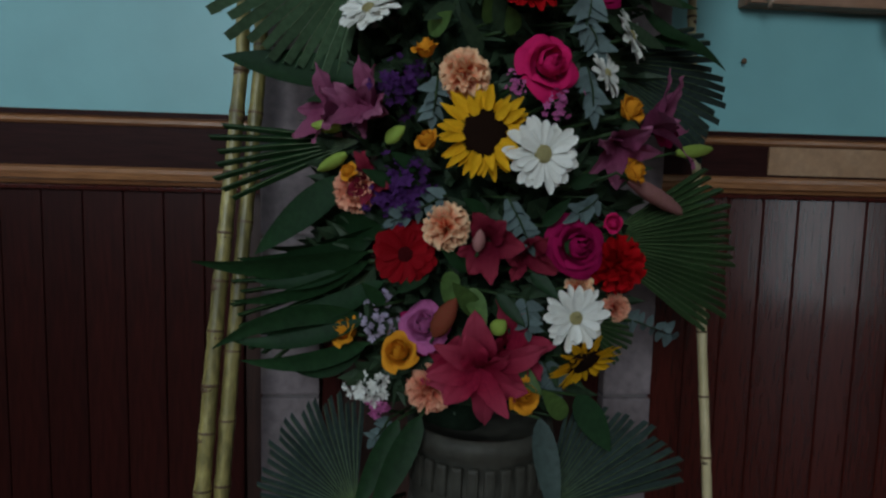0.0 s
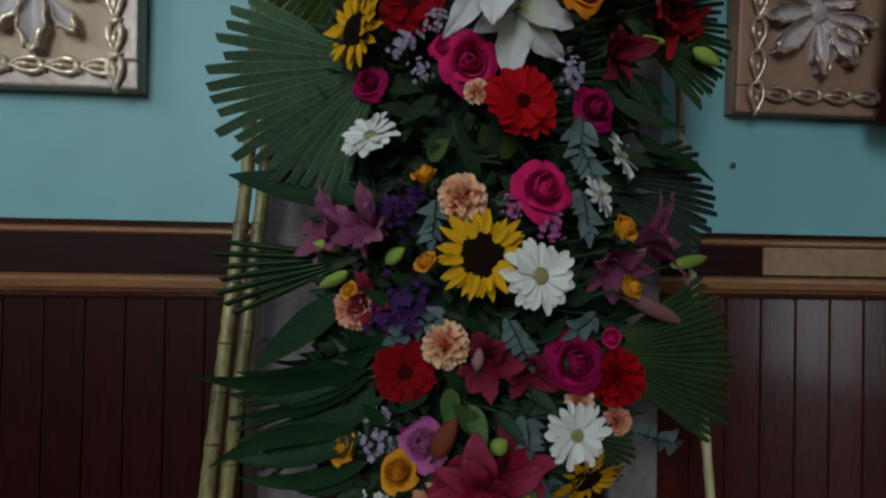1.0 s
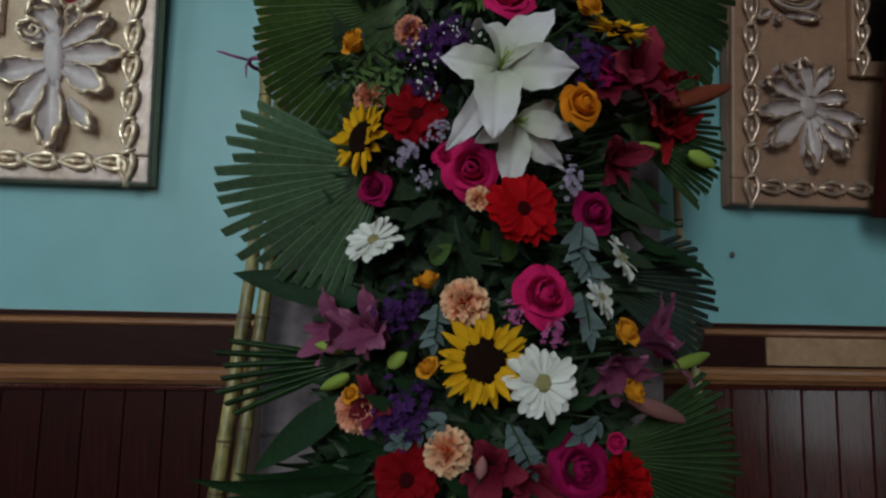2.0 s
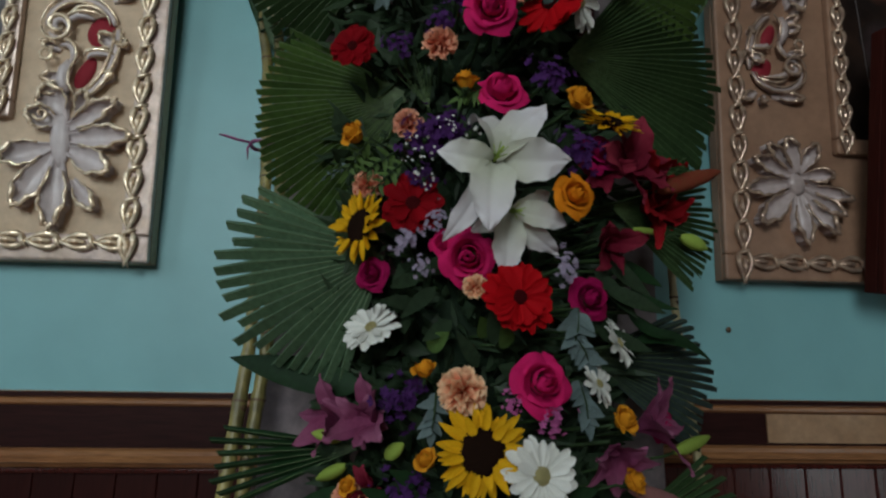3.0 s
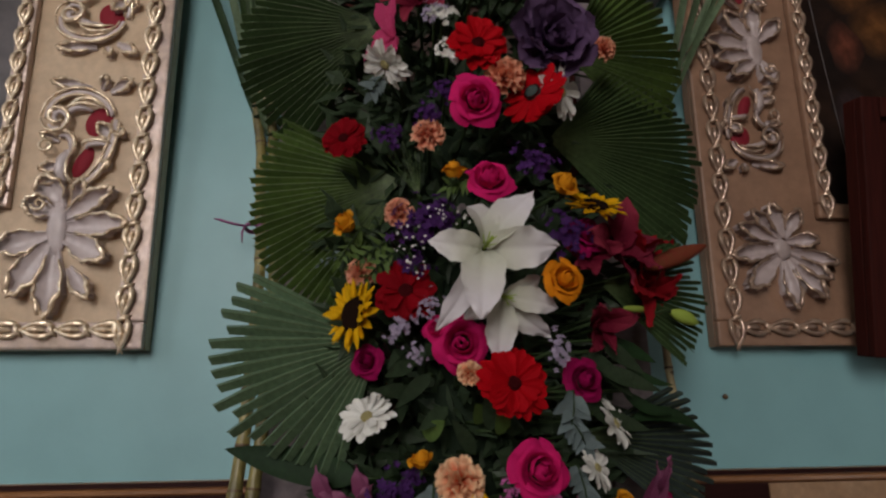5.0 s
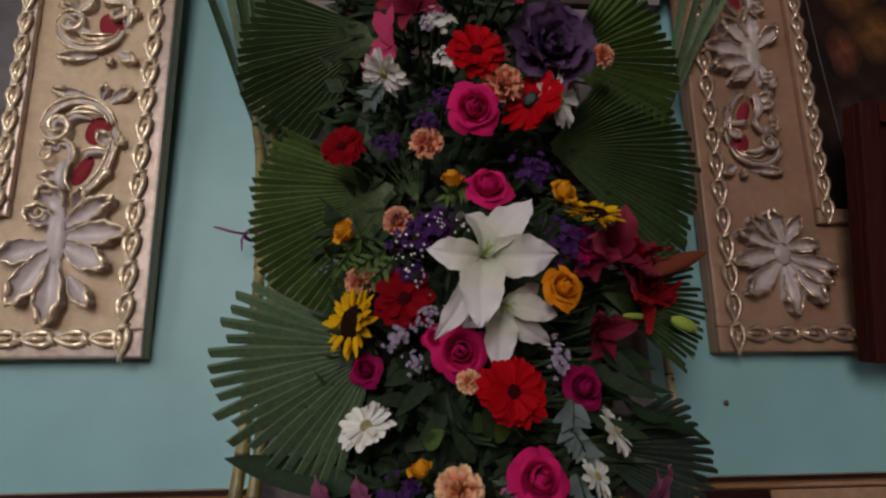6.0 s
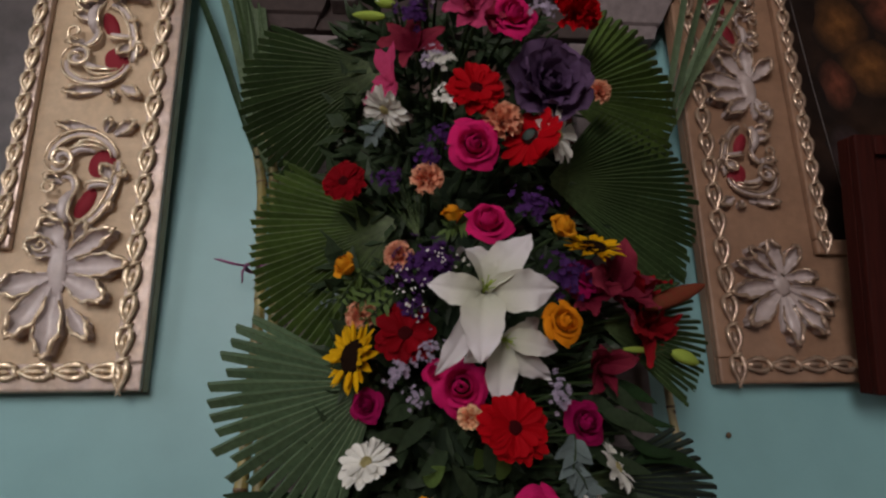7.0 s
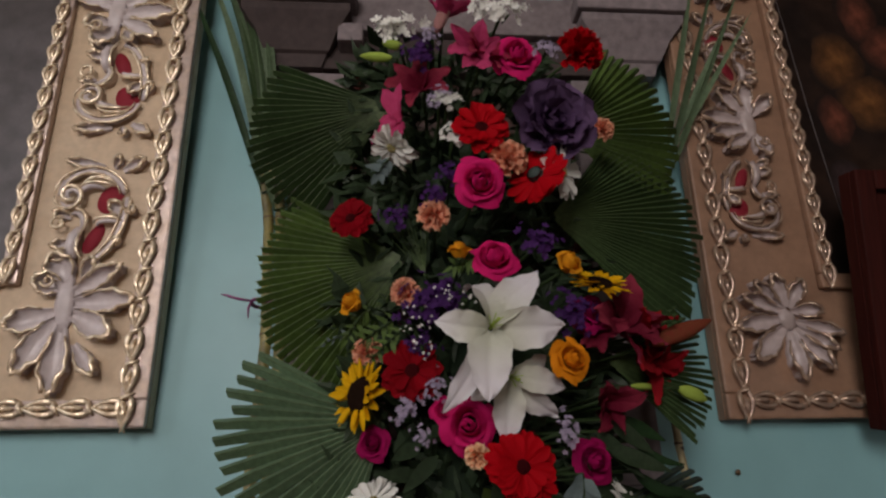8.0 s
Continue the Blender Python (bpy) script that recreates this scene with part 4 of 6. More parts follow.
def ray_flower(name, at, normal, r, mat, disc_mat, disc, petals, label, rows=2, width=0.30, spin=0.0, curl=-0.05, tip=0.55, category="flower", group="", seed=0):
    """A daisy-like head of radius r: rings of petals round a disc."""
    fl = thing(name, facing(at, normal, spin, r), label, category, group or "daisy-like flowers of the arrangement")
    rng = random.Random(seed + int(at[2] * 1000))
    blunt = name == "gerbera"
    for row in range(rows):
        count = petals if row == 0 else int(petals * 0.9)
        for k in range(count):
            sid = rng.randrange(4)
            me = once((name, mat.name, round(disc, 2), round(width, 2), row, sid, curl, tip),
                      lambda: petal_mesh("petal", 1 - disc * 0.85 - (0.2 if blunt else 0.1) * row, width * (0.9 if row else 1), 0.30, curl + 0.03 * row, tip, 8, 5, 0.02, disc * 0.85, sid + 7 * row, blunt))
            a = 360 * (k + 0.5 * row) / count + rng.uniform(-6, 6)
            m = pose(0, 0, -0.03 + 0.035 * row, rng.uniform(-14, 14), rng.uniform(-13, 9) - 6 * row, a) @ Matrix.Diagonal((rng.uniform(0.84, 1.06), rng.uniform(0.8, 1.2), 1, 1))
            part("petal", me, mat, fl, m)
    v, f = lathe([(0.0, 0.10), (disc * 0.45, 0.11), (disc * 0.8, 0.09), (disc, 0.03), (disc * 0.9, -0.06), (0.25, -0.16), (0.0, -0.2)], 20)
    part("disc", once(("disc", disc_mat.name, round(disc, 2)), lambda: mesh_of("disc", v, f)), disc_mat, fl)
    floret = part("floret_carpet", once(("floret_ring", disc_mat.name, round(disc, 2)), lambda: floret_ring(disc)), disc_mat, fl)
    floret["kind"] = "stuff"
    stalk_to_core(fl, at)
    return fl


def floret_ring(disc):
    rng = random.Random(5)
    verts, faces = [], []
    for k in range(110):
        r = disc * math.sqrt((k + 0.5) / 110) * 1.02
        a = k * 2.39996
        c = Vector((r * math.cos(a), r * math.sin(a), 0.115 - 0.075 * (r / disc) ** 3))
        h, w = 0.035 * rng.uniform(0.6, 1.3), disc * 0.055
        b = len(verts)
        verts += [c + Vector((w, 0, -0.03)), c + Vector((-w * 0.5, w * 0.87, -0.03)), c + Vector((-w * 0.5, -w * 0.87, -0.03)), c + Vector((0.2 * w * math.cos(a), 0.2 * w * math.sin(a), h))]
        faces += [(b, b + 1, b + 3), (b + 1, b + 2, b + 3), (b + 2, b, b + 3)]
    return mesh_of("florets", verts, faces, False)


def rose_petal(r, h, arc, flare, close, seed):
    """A shell-shaped petal round the z axis: belly radius r, its rim closing inwards or flaring out."""
    rng = random.Random(seed)
    verts, faces = [], []
    nu, nv = 8, 9
    ph = rng.uniform(0, 6)
    for i in range(nu):
        u = i / (nu - 1)
        belly = r * (0.30 + 0.70 * math.sin(math.pi * 0.5 * min(1, u * 1.5)))
        for j in range(nv):
            v = 2 * j / (nv - 1) - 1
            over = max(0.0, u - 0.55) / 0.45
            rad = belly * (1 - close * over ** 2) + flare * over ** 1.6 * (1 + 0.25 * math.sin(2 * v + ph))
            rad *= 1 + 0.06 * v
            a = v * arc * 0.5 * (0.5 + 0.5 * math.sin(math.pi * min(1, 0.18 + u * 0.62)))
            z = h * u * (1 - 0.20 * v * v * u) - flare * 0.9 * over ** 2.2 + 0.025 * math.sin(5 * v + ph) * u
            verts.append((rad * math.cos(a), rad * math.sin(a), z))
    for i in range(nu - 1):
        for j in range(nv - 1):
            k = i * nv + j
            faces.append((k, k + 1, k + nv + 1, k + nv))
    return mesh_of("petal", verts, faces)


def rose(at, normal, r, mat, label, spin=0.0, open_=1.0):
    """A rose of radius r: whorls of overlapping petals, the outer ones flared, the heart closed."""
    fl = thing("rose", facing(Vector(at) - Vector(normal).normalized() * r * 0.5, normal, spin, r), label, "rose", "roses of the arrangement")
    whorls = ((0.13, 1.00, 2, 3.6, 0.0, 0.75), (0.24, 1.00, 3, 2.9, 0.0, 0.50), (0.36, 0.98, 4, 2.3, 0.02, 0.28), (0.48, 0.92, 5, 1.9, 0.08, 0.05), (0.58, 0.82, 5, 1.7, 0.20, 0.0),
              (0.66, 0.66, 6, 1.5, 0.34, 0.0))
    tall = 0.82
    if open_ < 0.8:
        whorls = ((0.20, 1.00, 2, 3.6, 0.0, 0.7), (0.38, 1.00, 3, 2.8, 0.02, 0.45), (0.54, 0.94, 4, 2.4, 0.10, 0.15), (0.66, 0.84, 5, 2.0, 0.30, 0.0))
        tall = 1.35
    rng = random.Random(int(at[0] * 900 + at[2] * 700))
    for i, (pr, h, count, arc, flare, close) in enumerate(whorls):
        for j in range(count):
            me = once(("rose", mat.name, i, j % 3, open_), lambda: rose_petal(pr, h * tall, arc, flare, close, i * 10 + j))
            part("petal", me, mat, fl, pose(0.02 * rng.uniform(-1, 1), 0.02 * rng.uniform(-1, 1), -0.03 * i, rng.uniform(-6, 6), rng.uniform(-6, 6), 360 * (j + 0.37 * i) / count + rng.uniform(-12, 12)))
    v, f = sweep([(0, 0, -0.3), (0, 0, -0.1), (0, 0, 0.1), (0, 0, 0.22)], [0.1, 0.30, 0.36, 0.25], 10)
    part("calyx", once(("sepals", 1), lambda: mesh_of("calyx", v, f)), STEM, fl)
    for k in range(5):
        part("sepal", once(("sepal", 1), lambda: petal_mesh("sepal", 0.5, 0.2, 0.2, -0.3, 0.45, 6, 3)), STEM, fl, pose(0, 0, -0.1, 0, 15, 72 * k + 10) @ pose(0.2, 0, 0))
    stalk_to_core(fl, at)
    return fl


def carnation(at, normal, r, mat, label, spin=0.0, deep=1.0, seed=3):
    """A carnation: a dome of frilled, fringed petals."""
    fl = thing("carnation", facing(Vector(at) - Vector(normal).normalized() * r * 0.4, normal, spin, r), label, "carnation", "carnations of the arrangement")
    rng = random.Random(seed)

    def frill(sid):
        rr = random.Random(sid)
        verts, faces = [], []
        nu, nv = 6, 13
        for i in range(nu):
            u = i / (nu - 1)
            for j in range(nv):
                v = 2 * j / (nv - 1) - 1
                w = 0.60 * (0.12 + 0.88 * u ** 0.8)
                z = 0.20 * u * math.sin(6.5 * v + sid) + 0.05 * rr.uniform(-1, 1) * u
                x = u * (1 - 0.14 * v * v) + (rr.uniform(-0.07, 0.07) + (0.05 if j % 2 else -0.05) if i == nu - 1 else 0)
                verts.append((x, v * w, z))
        for i in range(nu - 1):
            for j in range(nv - 1):
                a = i * nv + j
                faces.append((a, a + 1, a + nv + 1, a + nv))
        return mesh_of("petal", verts, faces)
    for elev, count, length in ((6, 6, 1.0), (28, 6, 0.98), (50, 5, 0.92), (72, 4, 0.86)):
        for j in range(count):
            sid = rng.randrange(5)
            me = once(("carn", mat.name, sid), lambda: frill(sid))
            part("petal", me, mat, fl, pose(0, 0, 0, 0, -elev + rng.uniform(-8, 8), 360 * j / count + elev * 2 + rng.uniform(-8, 8)) @ pose(0, 0, 0, rng.uniform(-50, 50)) @ Matrix.Scale(length, 4))
    v, f = sweep([(0, 0, -0.75), (0, 0, -0.4), (0, 0, 0.05)], [0.1, 0.22, 0.28], 8)
    part("calyx", once(("calyx", 1), lambda: mesh_of("calyx", v, f)), STEM, fl)
    stalk_to_core(fl, at)
    return fl


def lily_petal(length, width, lift, drop, ruffle, seed):
    """A lily petal along +x: it leaves the throat at the angle lift and bends over to drop, hollow along its midrib, with a waved edge."""
    rng = random.Random(seed)
    ph, ph2 = rng.uniform(0, 6), rng.uniform(0, 6)
    nu, nv = 22, 13
    verts, faces = [], []
    px, pz = 0.03, 0.0
    sway = rng.uniform(-0.10, 0.10)
    for i in range(nu):
        u = i / (nu - 1)
        th = radians(lift + (drop - lift) * u ** 0.85)
        if i:
            px += length / (nu - 1) * math.cos(th)
            pz += length / (nu - 1) * math.sin(th)
        w = width * 0.5 * max(0.02, math.sin(math.pi * (0.05 + 0.95 * u ** 0.92)) ** 0.62 * (0.80 + 0.28 * math.sin(math.pi * u)))
        nx, nz = -math.sin(th), math.cos(th)
        for j in range(nv):
            v = 2 * j / (nv - 1) - 1
            e = abs(v) ** 2.2
            wave = math.sin(13 * u + ph + 1.3 * v) + 0.7 * math.sin(24 * u + ph2 - 2 * v)
            h = 0.50 * w * v * v * (1 - 0.70 * u) + ruffle * width * e * wave * (0.3 + 0.7 * u)
            h -= 0.085 * width * math.exp(-(v / 0.16) ** 2) * (1 - 0.6 * u)
            h -= 0.25 * w * e * u * u
            verts.append((px + nx * h, v * w * (1 + e * (0.035 * math.sin(15 * u + ph2 + v) + 0.035 * math.sin(33 * u + ph))) + sway * length * u * u, pz + nz * h))
    for i in range(nu - 1):
        for j in range(nv - 1):
            a = i * nv + j
            faces.append((a, a + 1, a + nv + 1, a + nv))
    return mesh_of("petal", verts, faces)


def lily(at, normal, r, mat, label, spin=0.0, open_=1.0, stamens=True, width=0.70, petals=None):
    """A lily: six broad recurved petals with rippled edges, and stamens. petals: turn, length, width, lift, drop and roll of each, where they are not even."""
    fl = thing("lily", facing(Vector(at) - Vector(normal).normalized() * r * 0.30, normal, spin, r), label, "lily", "lilies of the arrangement")
    rng = random.Random(int(at[0] * 900 + at[2] * 700))
    if not petals:
        petals = []
        for k in range(6):
            inner = k % 2
            petals.append((60 * k + rng.uniform(-14, 14), 1.22 * rng.uniform(0.85, 1.1), width * (0.92 if inner else 0.70) * rng.uniform(0.85, 1.1),
                           58 + (1 - open_) * 14 + rng.uniform(-8, 8), -28 + (1 - open_) * 115 + rng.uniform(-18, 18), rng.uniform(-24, 24)))
    for k, (turn, length, wide, lift, drop, roll) in enumerate(petals):
        part("petal", lily_petal(length, wide, lift, drop, 0.085, 3 * k + int(at[2] * 100)), mat, fl, pose(0, 0, 0.015 * (k % 2), 0, 0, turn) @ pose(0, 0, 0, roll))
    if stamens:
        for k in range(6):
            a = radians(60 * k + 25)
            v, f = sweep([(0, 0, 0.05), (0.05 * math.cos(a), 0.05 * math.sin(a), 0.3), (0.13 * math.cos(a), 0.13 * math.sin(a), 0.50)], [0.012, 0.01, 0.008], 5)
            part("filament", once(("filament", k), lambda: mesh_of("filament", v, f)), BUD, fl)
        v, f = sweep([(0, 0, 0.05), (0, 0, 0.35), (0.02, 0, 0.60)], [0.03, 0.016, 0.024], 6)
        part("pistil", once(("pistil", 1), lambda: mesh_of("pistil", v, f)), BUD, fl)
    stalk_to_core(fl, at)
    return fl


def lily_bud(base, tip, width, mat, label):
    """A closed bud with shallow seams between its petals."""
    b, t = Vector(base), Vector(tip)
    d = t - b
    bud = thing("lily_bud", facing(b, d, 0, d.length), label, "flower bud", "buds of the arrangement")
    verts, faces = [], []
    w = width / d.length * 0.5
    prof = ((0.0, 0.25), (0.08, 0.55), (0.25, 0.92), (0.45, 1.0), (0.65, 0.9), (0.82, 0.62), (0.94, 0.3), (1.0, 0.05))
    for z, k in prof:
        for j in range(18):
            a = 2 * math.pi * j / 18
            rr = w * k * (1 + 0.07 * math.cos(3 * a))
            verts.append((rr * math.cos(a), rr * math.sin(a), z))
    for i in range(len(prof) - 1):
        for j in range(18):
            j2 = (j + 1) % 18
            faces.append((i * 18 + j, i * 18 + j2, i * 18 + 18 + j2, i * 18 + 18 + j))
    part("bud", mesh_of("bud", verts, faces), mat, bud)
    inv = bud.matrix_basis.inverted()
    end = inv @ Vector((b.x * 0.5 + 0.04, 1.09, b.z - 0.05))
    s = d.length
    v, f = sweep([(0, 0, 0.02), (0, 0, -0.15), end], [0.0026 / s] * 3, 6)
    part("stem", mesh_of("stem", v, f), STEM, bud)
    return bud


def cluster(name, at, r, mat, label, count=40, floret=0.22, stretch=(1, 0.7, 1), seed=1, category="filler flower", lean=0.0):
    """A spray of tiny cupped florets, on thin stems."""
    rng = random.Random(seed)
    cl = thing(name, facing(at, (lean, -1, 0.1), 0, r), label, category, "sprays of the arrangement")
    verts, faces = [], []
    for k in range(count):
        d = Vector((rng.gauss(0, 0.5) * stretch[0], rng.gauss(0, 0.5) * stretch[2], abs(rng.gauss(0, 0.4)) * stretch[1]))
        n = (d + Vector((0, 0, 0.8)) + Vector((rng.uniform(-0.5, 0.5), rng.uniform(-0.5, 0.5), 0))).normalized()
        x = n.orthogonal().normalized()
        y = n.cross(x)
        fr = floret * rng.uniform(0.7, 1.25)
        off = rng.uniform(0, 6)
        for p in range(5):
            a, b = off + 2 * math.pi * p / 5, off + 2 * math.pi * (p + 0.85) / 5
            i0 = len(verts)
            m = (a + b) / 2
            verts += [d, d + fr * 0.65 * (math.cos(a) * x + math.sin(a) * y) + n * fr * 0.25, d + fr * (math.cos(m) * x + math.sin(m) * y) + n * fr * 0.35, d + fr * 0.65 * (math.cos(b) * x + math.sin(b) * y) + n * fr * 0.25]
            faces += [(i0, i0 + 1, i0 + 2), (i0, i0 + 2, i0 + 3)]
    part("floret_spray", mesh_of("floret_spray", verts, faces, False), mat, cl)["kind"] = "stuff"
    v, f = [], []
    for k in range(6):
        p = Vector((rng.uniform(-0.4, 0.4), rng.uniform(-0.4, 0.4), 0.1))
        v2, f2 = sweep([p, p * 0.3 + Vector((0, 0, -0.6))], [0.03, 0.03], 4)
        f += [tuple(i + len(v) for i in q) for q in f2]
        v += v2
    part("sprig", mesh_of("sprig", v, f), STEM, cl)["kind"] = "stuff"
    stalk_to_core(cl, at)
    return cl


def eucalyptus(base, tip, leaf, label, count=9, seed=1, mat=None, long=1.2):
    """A sprig with paired powdery leaves along a thin stem."""
    rng = random.Random(seed)
    b, t = Vector(base), Vector(tip)
    sp = thing("eucalyptus_sprig", Matrix.Translation(b), label, "eucalyptus", "sprigs of the arrangement")
    end = t - b
    root = Vector((b.x * 0.5 + 0.04, 1.09, b.z)) - b
    v, f = sweep([root, (0, 0, 0), end * 0.5 + Vector((0, -0.01, 0)), end], [0.002, 0.002, 0.0016, 0.0008], 5)
    part("stem", mesh_of("stem", v, f), STEM, sp)
    side = end.cross(Vector((0, 1, 0))).normalized()
    me = once(("euca", round(long, 1)), lambda: petal_mesh("leaf", 1.0 * long, 0.72, 0.12, -0.12, 0.55, 6, 5, 0.0, 0.0, 2))
    for k in range(count):
        u = (k + 0.3) / count
        s = 1 if k % 2 else -1
        d = (side * s * rng.uniform(0.5, 1.1) + end.normalized() * rng.uniform(0.3, 1.0) + Vector((0, rng.uniform(-0.5, 0.2), 0)))
        if k == count - 1:
            d = end.normalized()
        d.normalize()
        n = Vector((rng.uniform(-0.4, 0.4), -1, rng.uniform(-0.2, 0.6)))
        n = (n - d * n.dot(d)).normalized()
        y = n.cross(d)
        m = Matrix((d, y, n)).transposed().to_4x4()
        part("leaf", me, mat or EUCA, sp, Matrix.Translation(end * u) @ m @ Matrix.Scale(leaf * rng.uniform(0.75, 1.15), 4))
    return sp


def kale_head(at, normal, r, label):
    """An ornamental cabbage: whorls of broad, crinkled leaves."""
    k_ob = thing("ornamental_kale", facing(Vector(at) - Vector(normal).normalized() * r * 0.4, normal, 20, r), label, "ornamental cabbage")
    for i, (elev, count, length, w) in enumerate(((12, 7, 1.05, 0.9), (32, 7, 0.9, 0.75), (52, 6, 0.72, 0.6), (68, 5, 0.55, 0.45), (82, 4, 0.42, 0.32))):
        for j in range(count):
            me = once(("kale", i, j % 3), lambda: petal_mesh("leaf", length, w, 0.45, 0.12, 0.42, 11, 13, 0.10, 0.02, 5 * i + j % 3, True))
            part("leaf", me, KALE, k_ob, pose(0, 0, 0, 0, -elev, 360 * (j + 0.4 * i) / count))
    stalk_to_core(k_ob, at)
    return k_ob


def foliage_core():
    """The foam column and the dark leaves pushed into it all round."""
    foam = thing("floral_foam_column", pose(0, 0, 0), "dark wet foam column that holds the flowers in the pot", "floral foam")
    v, f = lathe([(0.0, 0.74), (0.07, 0.74), (0.085, 0.86), (0.095, 1.2), (0.095, 1.9), (0.075, 2.22), (0.0, 2.26)], 20)
    part("foam", mesh_of("foam", v, f), FOAM, foam, pose(0.11, 1.14, 0))
    rng = random.Random(11)
    verts, faces = [], []
    for k in range(4100):
        z = rng.uniform(0.84, 2.44)
        half = 0.23 if z > 0.95 else 0.15
        x = 0.11 + rng.uniform(-half, half * (1.3 if z < 1.95 else 1.0))
        y = 1.03 + 0.9 * (x - 0.11) ** 2 + rng.uniform(-0.01, 0.13)
        p = Vector((x, y, z))
        d = Vector((x - 0.11 + rng.gauss(0, 0.16), -0.12 + rng.gauss(0, 0.14), rng.gauss(0.02, 0.16))).normalized()
        n = Vector((rng.gauss(0, 0.5), -1, rng.gauss(0.2, 0.5)))
        n = (n - d * n.dot(d)).normalized()
        s = n.cross(d)
        ln, w = rng.uniform(0.035, 0.085), rng.uniform(0.008, 0.02)
        i0 = len(verts)
        verts += [p, p + d * ln * 0.45 + s * w - n * 0.003, p + d * ln * 0.5 + n * 0.002, p + d * ln * 0.45 - s * w - n * 0.003, p + d * ln - n * 0.006]
        faces += [(i0, i0 + 1, i0 + 2), (i0, i0 + 2, i0 + 3), (i0 + 1, i0 + 4, i0 + 2), (i0 + 2, i0 + 4, i0 + 3)]
    me = mesh_of("filler_leaves", verts, faces, False)
    me.materials.append(FILL)
    tagged(new("filler_foliage", me), "dense dark green filler leaves between the flowers", "foliage", kind="stuff")


foliage_core()


def clay_urn():
    u = thing("clay_urn", pose(0.155, 1.06, 0), "grey-brown clay urn with a relief band on the floor", "urn")
    prof = [(0.0, 0.0), (0.13, 0.0), (0.135, 0.03), (0.10, 0.08), (0.075, 0.16), (0.07, 0.28), (0.08, 0.40), (0.10, 0.50), (0.118, 0.60), (0.125, 0.68), (0.126, 0.72), (0.118, 0.75),
            (0.128, 0.765), (0.132, 0.78), (0.128, 0.80), (0.118, 0.80), (0.11, 0.78), (0.0, 0.76)]
    v, f = lathe(prof, 40)
    part("body", mesh_of("body", v, f), CLAY, u)
    boss = box_mesh("relief_arch", (-0.0095, -0.007, -0.028), (0.0095, 0.004, 0.028), 0.006)
    for k in range(30):
        a = 360 * k / 30
        part("relief_arch", boss, CLAY, u, pose(0, 0, 0, 0, 0, a) @ pose(0, -0.1255, 0.728))
        part("relief_arch", boss, CLAY, u, pose(0, 0, 0, 0, 0, a + 6) @ pose(0, -0.1195, 0.655, -8) @ Matrix.Scale(0.9, 4))


clay_urn()


# ---- the flowers, leaves and canes ----

# canes of the stand
sugarcane([(-0.385, 1.045, 0.000), (-0.350, 1.178, 0.850), (-0.312, 1.271, 1.450), (-0.317, 1.330, 1.828), (-0.345, 1.372, 2.150), (-0.400, 1.385, 2.420)], 0.0165, CANE, "green-yellow sugarcane with dark nodes, leaning on the doorway", 0.1, 0.1)
sugarcane([(-0.355, 1.066, 0.000), (-0.318, 1.196, 0.850), (-0.280, 1.287, 1.450), (-0.286, 1.345, 1.833), (-0.318, 1.375, 2.180), (-0.356, 1.388, 2.420)], 0.0165, CANE, "yellow sugarcane with dark nodes, tied beside another", 0.115, 0.2)
sugarcane([(0.628, 1.007, 0.000), (0.617, 1.300, 1.563), (0.608, 1.330, 2.300)], 0.0105, CANEPALE, "thin pale sugarcane standing beside the doorway", 0.12, 0.3)
ribbon_tie(-0.323, 1.340, 1.916)
# leaves that spring from the canes' tops: foot, tip, width and bend
for (xa, za), (xb, zb), w, bend, mat, turn in (
        ((-0.366, 2.220), (-0.640, 2.900), 0.020, 0.016, BLADE, 0.0), ((-0.372, 2.250), (-0.590, 2.960), 0.024, 0.030, CANELEAF, -0.5), ((-0.370, 2.280), (-0.560, 3.000), 0.026, 0.034, CANELEAF, 0.4),
        ((-0.362, 2.260), (-0.520, 2.980), 0.024, 0.036, FAN_DARK, -0.4), ((-0.368, 2.300), (-0.540, 2.930), 0.020, 0.026, FAN_DARK, 0.5), ((-0.356, 2.270), (-0.490, 2.990), 0.026, 0.030, CANELEAF, 0.0),
        ((-0.352, 2.240), (-0.455, 2.960), 0.022, 0.028, CANELEAF, -0.5), ((-0.344, 2.220), (-0.420, 2.900), 0.024, 0.022, CANELEAF, 0.3), ((-0.340, 2.200), (-0.385, 2.520), 0.022, 0.012, CANELEAF, -0.3),
        ((-0.330, 2.170), (-0.350, 2.440), 0.022, -0.012, CANELEAF, 0.3)):
    leaf_blade((xa, 1.362, za), (xb, 1.320, zb), w, mat, "long narrow sugarcane leaf rising beside the palm fans", (bend, -0.02, 0.0), (turn, -1, 0.15))
leaf_blade((0.709, 1.290, 2.269), (0.976, 1.220, 2.850), 0.022, CANELEAF, "long narrow sugarcane leaf rising beside the palm fans", (0, 0, 0), (0.6, -1, 0.15))
leaf_blade((0.704, 1.290, 2.286), (0.898, 1.220, 2.867), 0.024, CANELEAF, "long narrow sugarcane leaf rising beside the palm fans", (0, 0, 0), (0.6, -1, 0.15))
leaf_blade((0.702, 1.290, 2.320), (0.834, 1.220, 2.864), 0.019, CANELEAF, "long narrow sugarcane leaf rising beside the palm fans", (0, 0, 0), (0.0, -1, 0.15))
leaf_blade((0.730, 1.290, 2.338), (0.989, 1.220, 2.746), 0.015, CANELEAF, "long narrow sugarcane leaf rising beside the palm fans", (0, 0, 0), (0.0, -1, 0.15))
leaf_blade((0.753, 1.290, 2.392), (0.880, 1.220, 2.662), 0.017, CANELEAF, "long narrow sugarcane leaf rising beside the palm fans", (0, 0, 0), (-0.6, -1, 0.15))

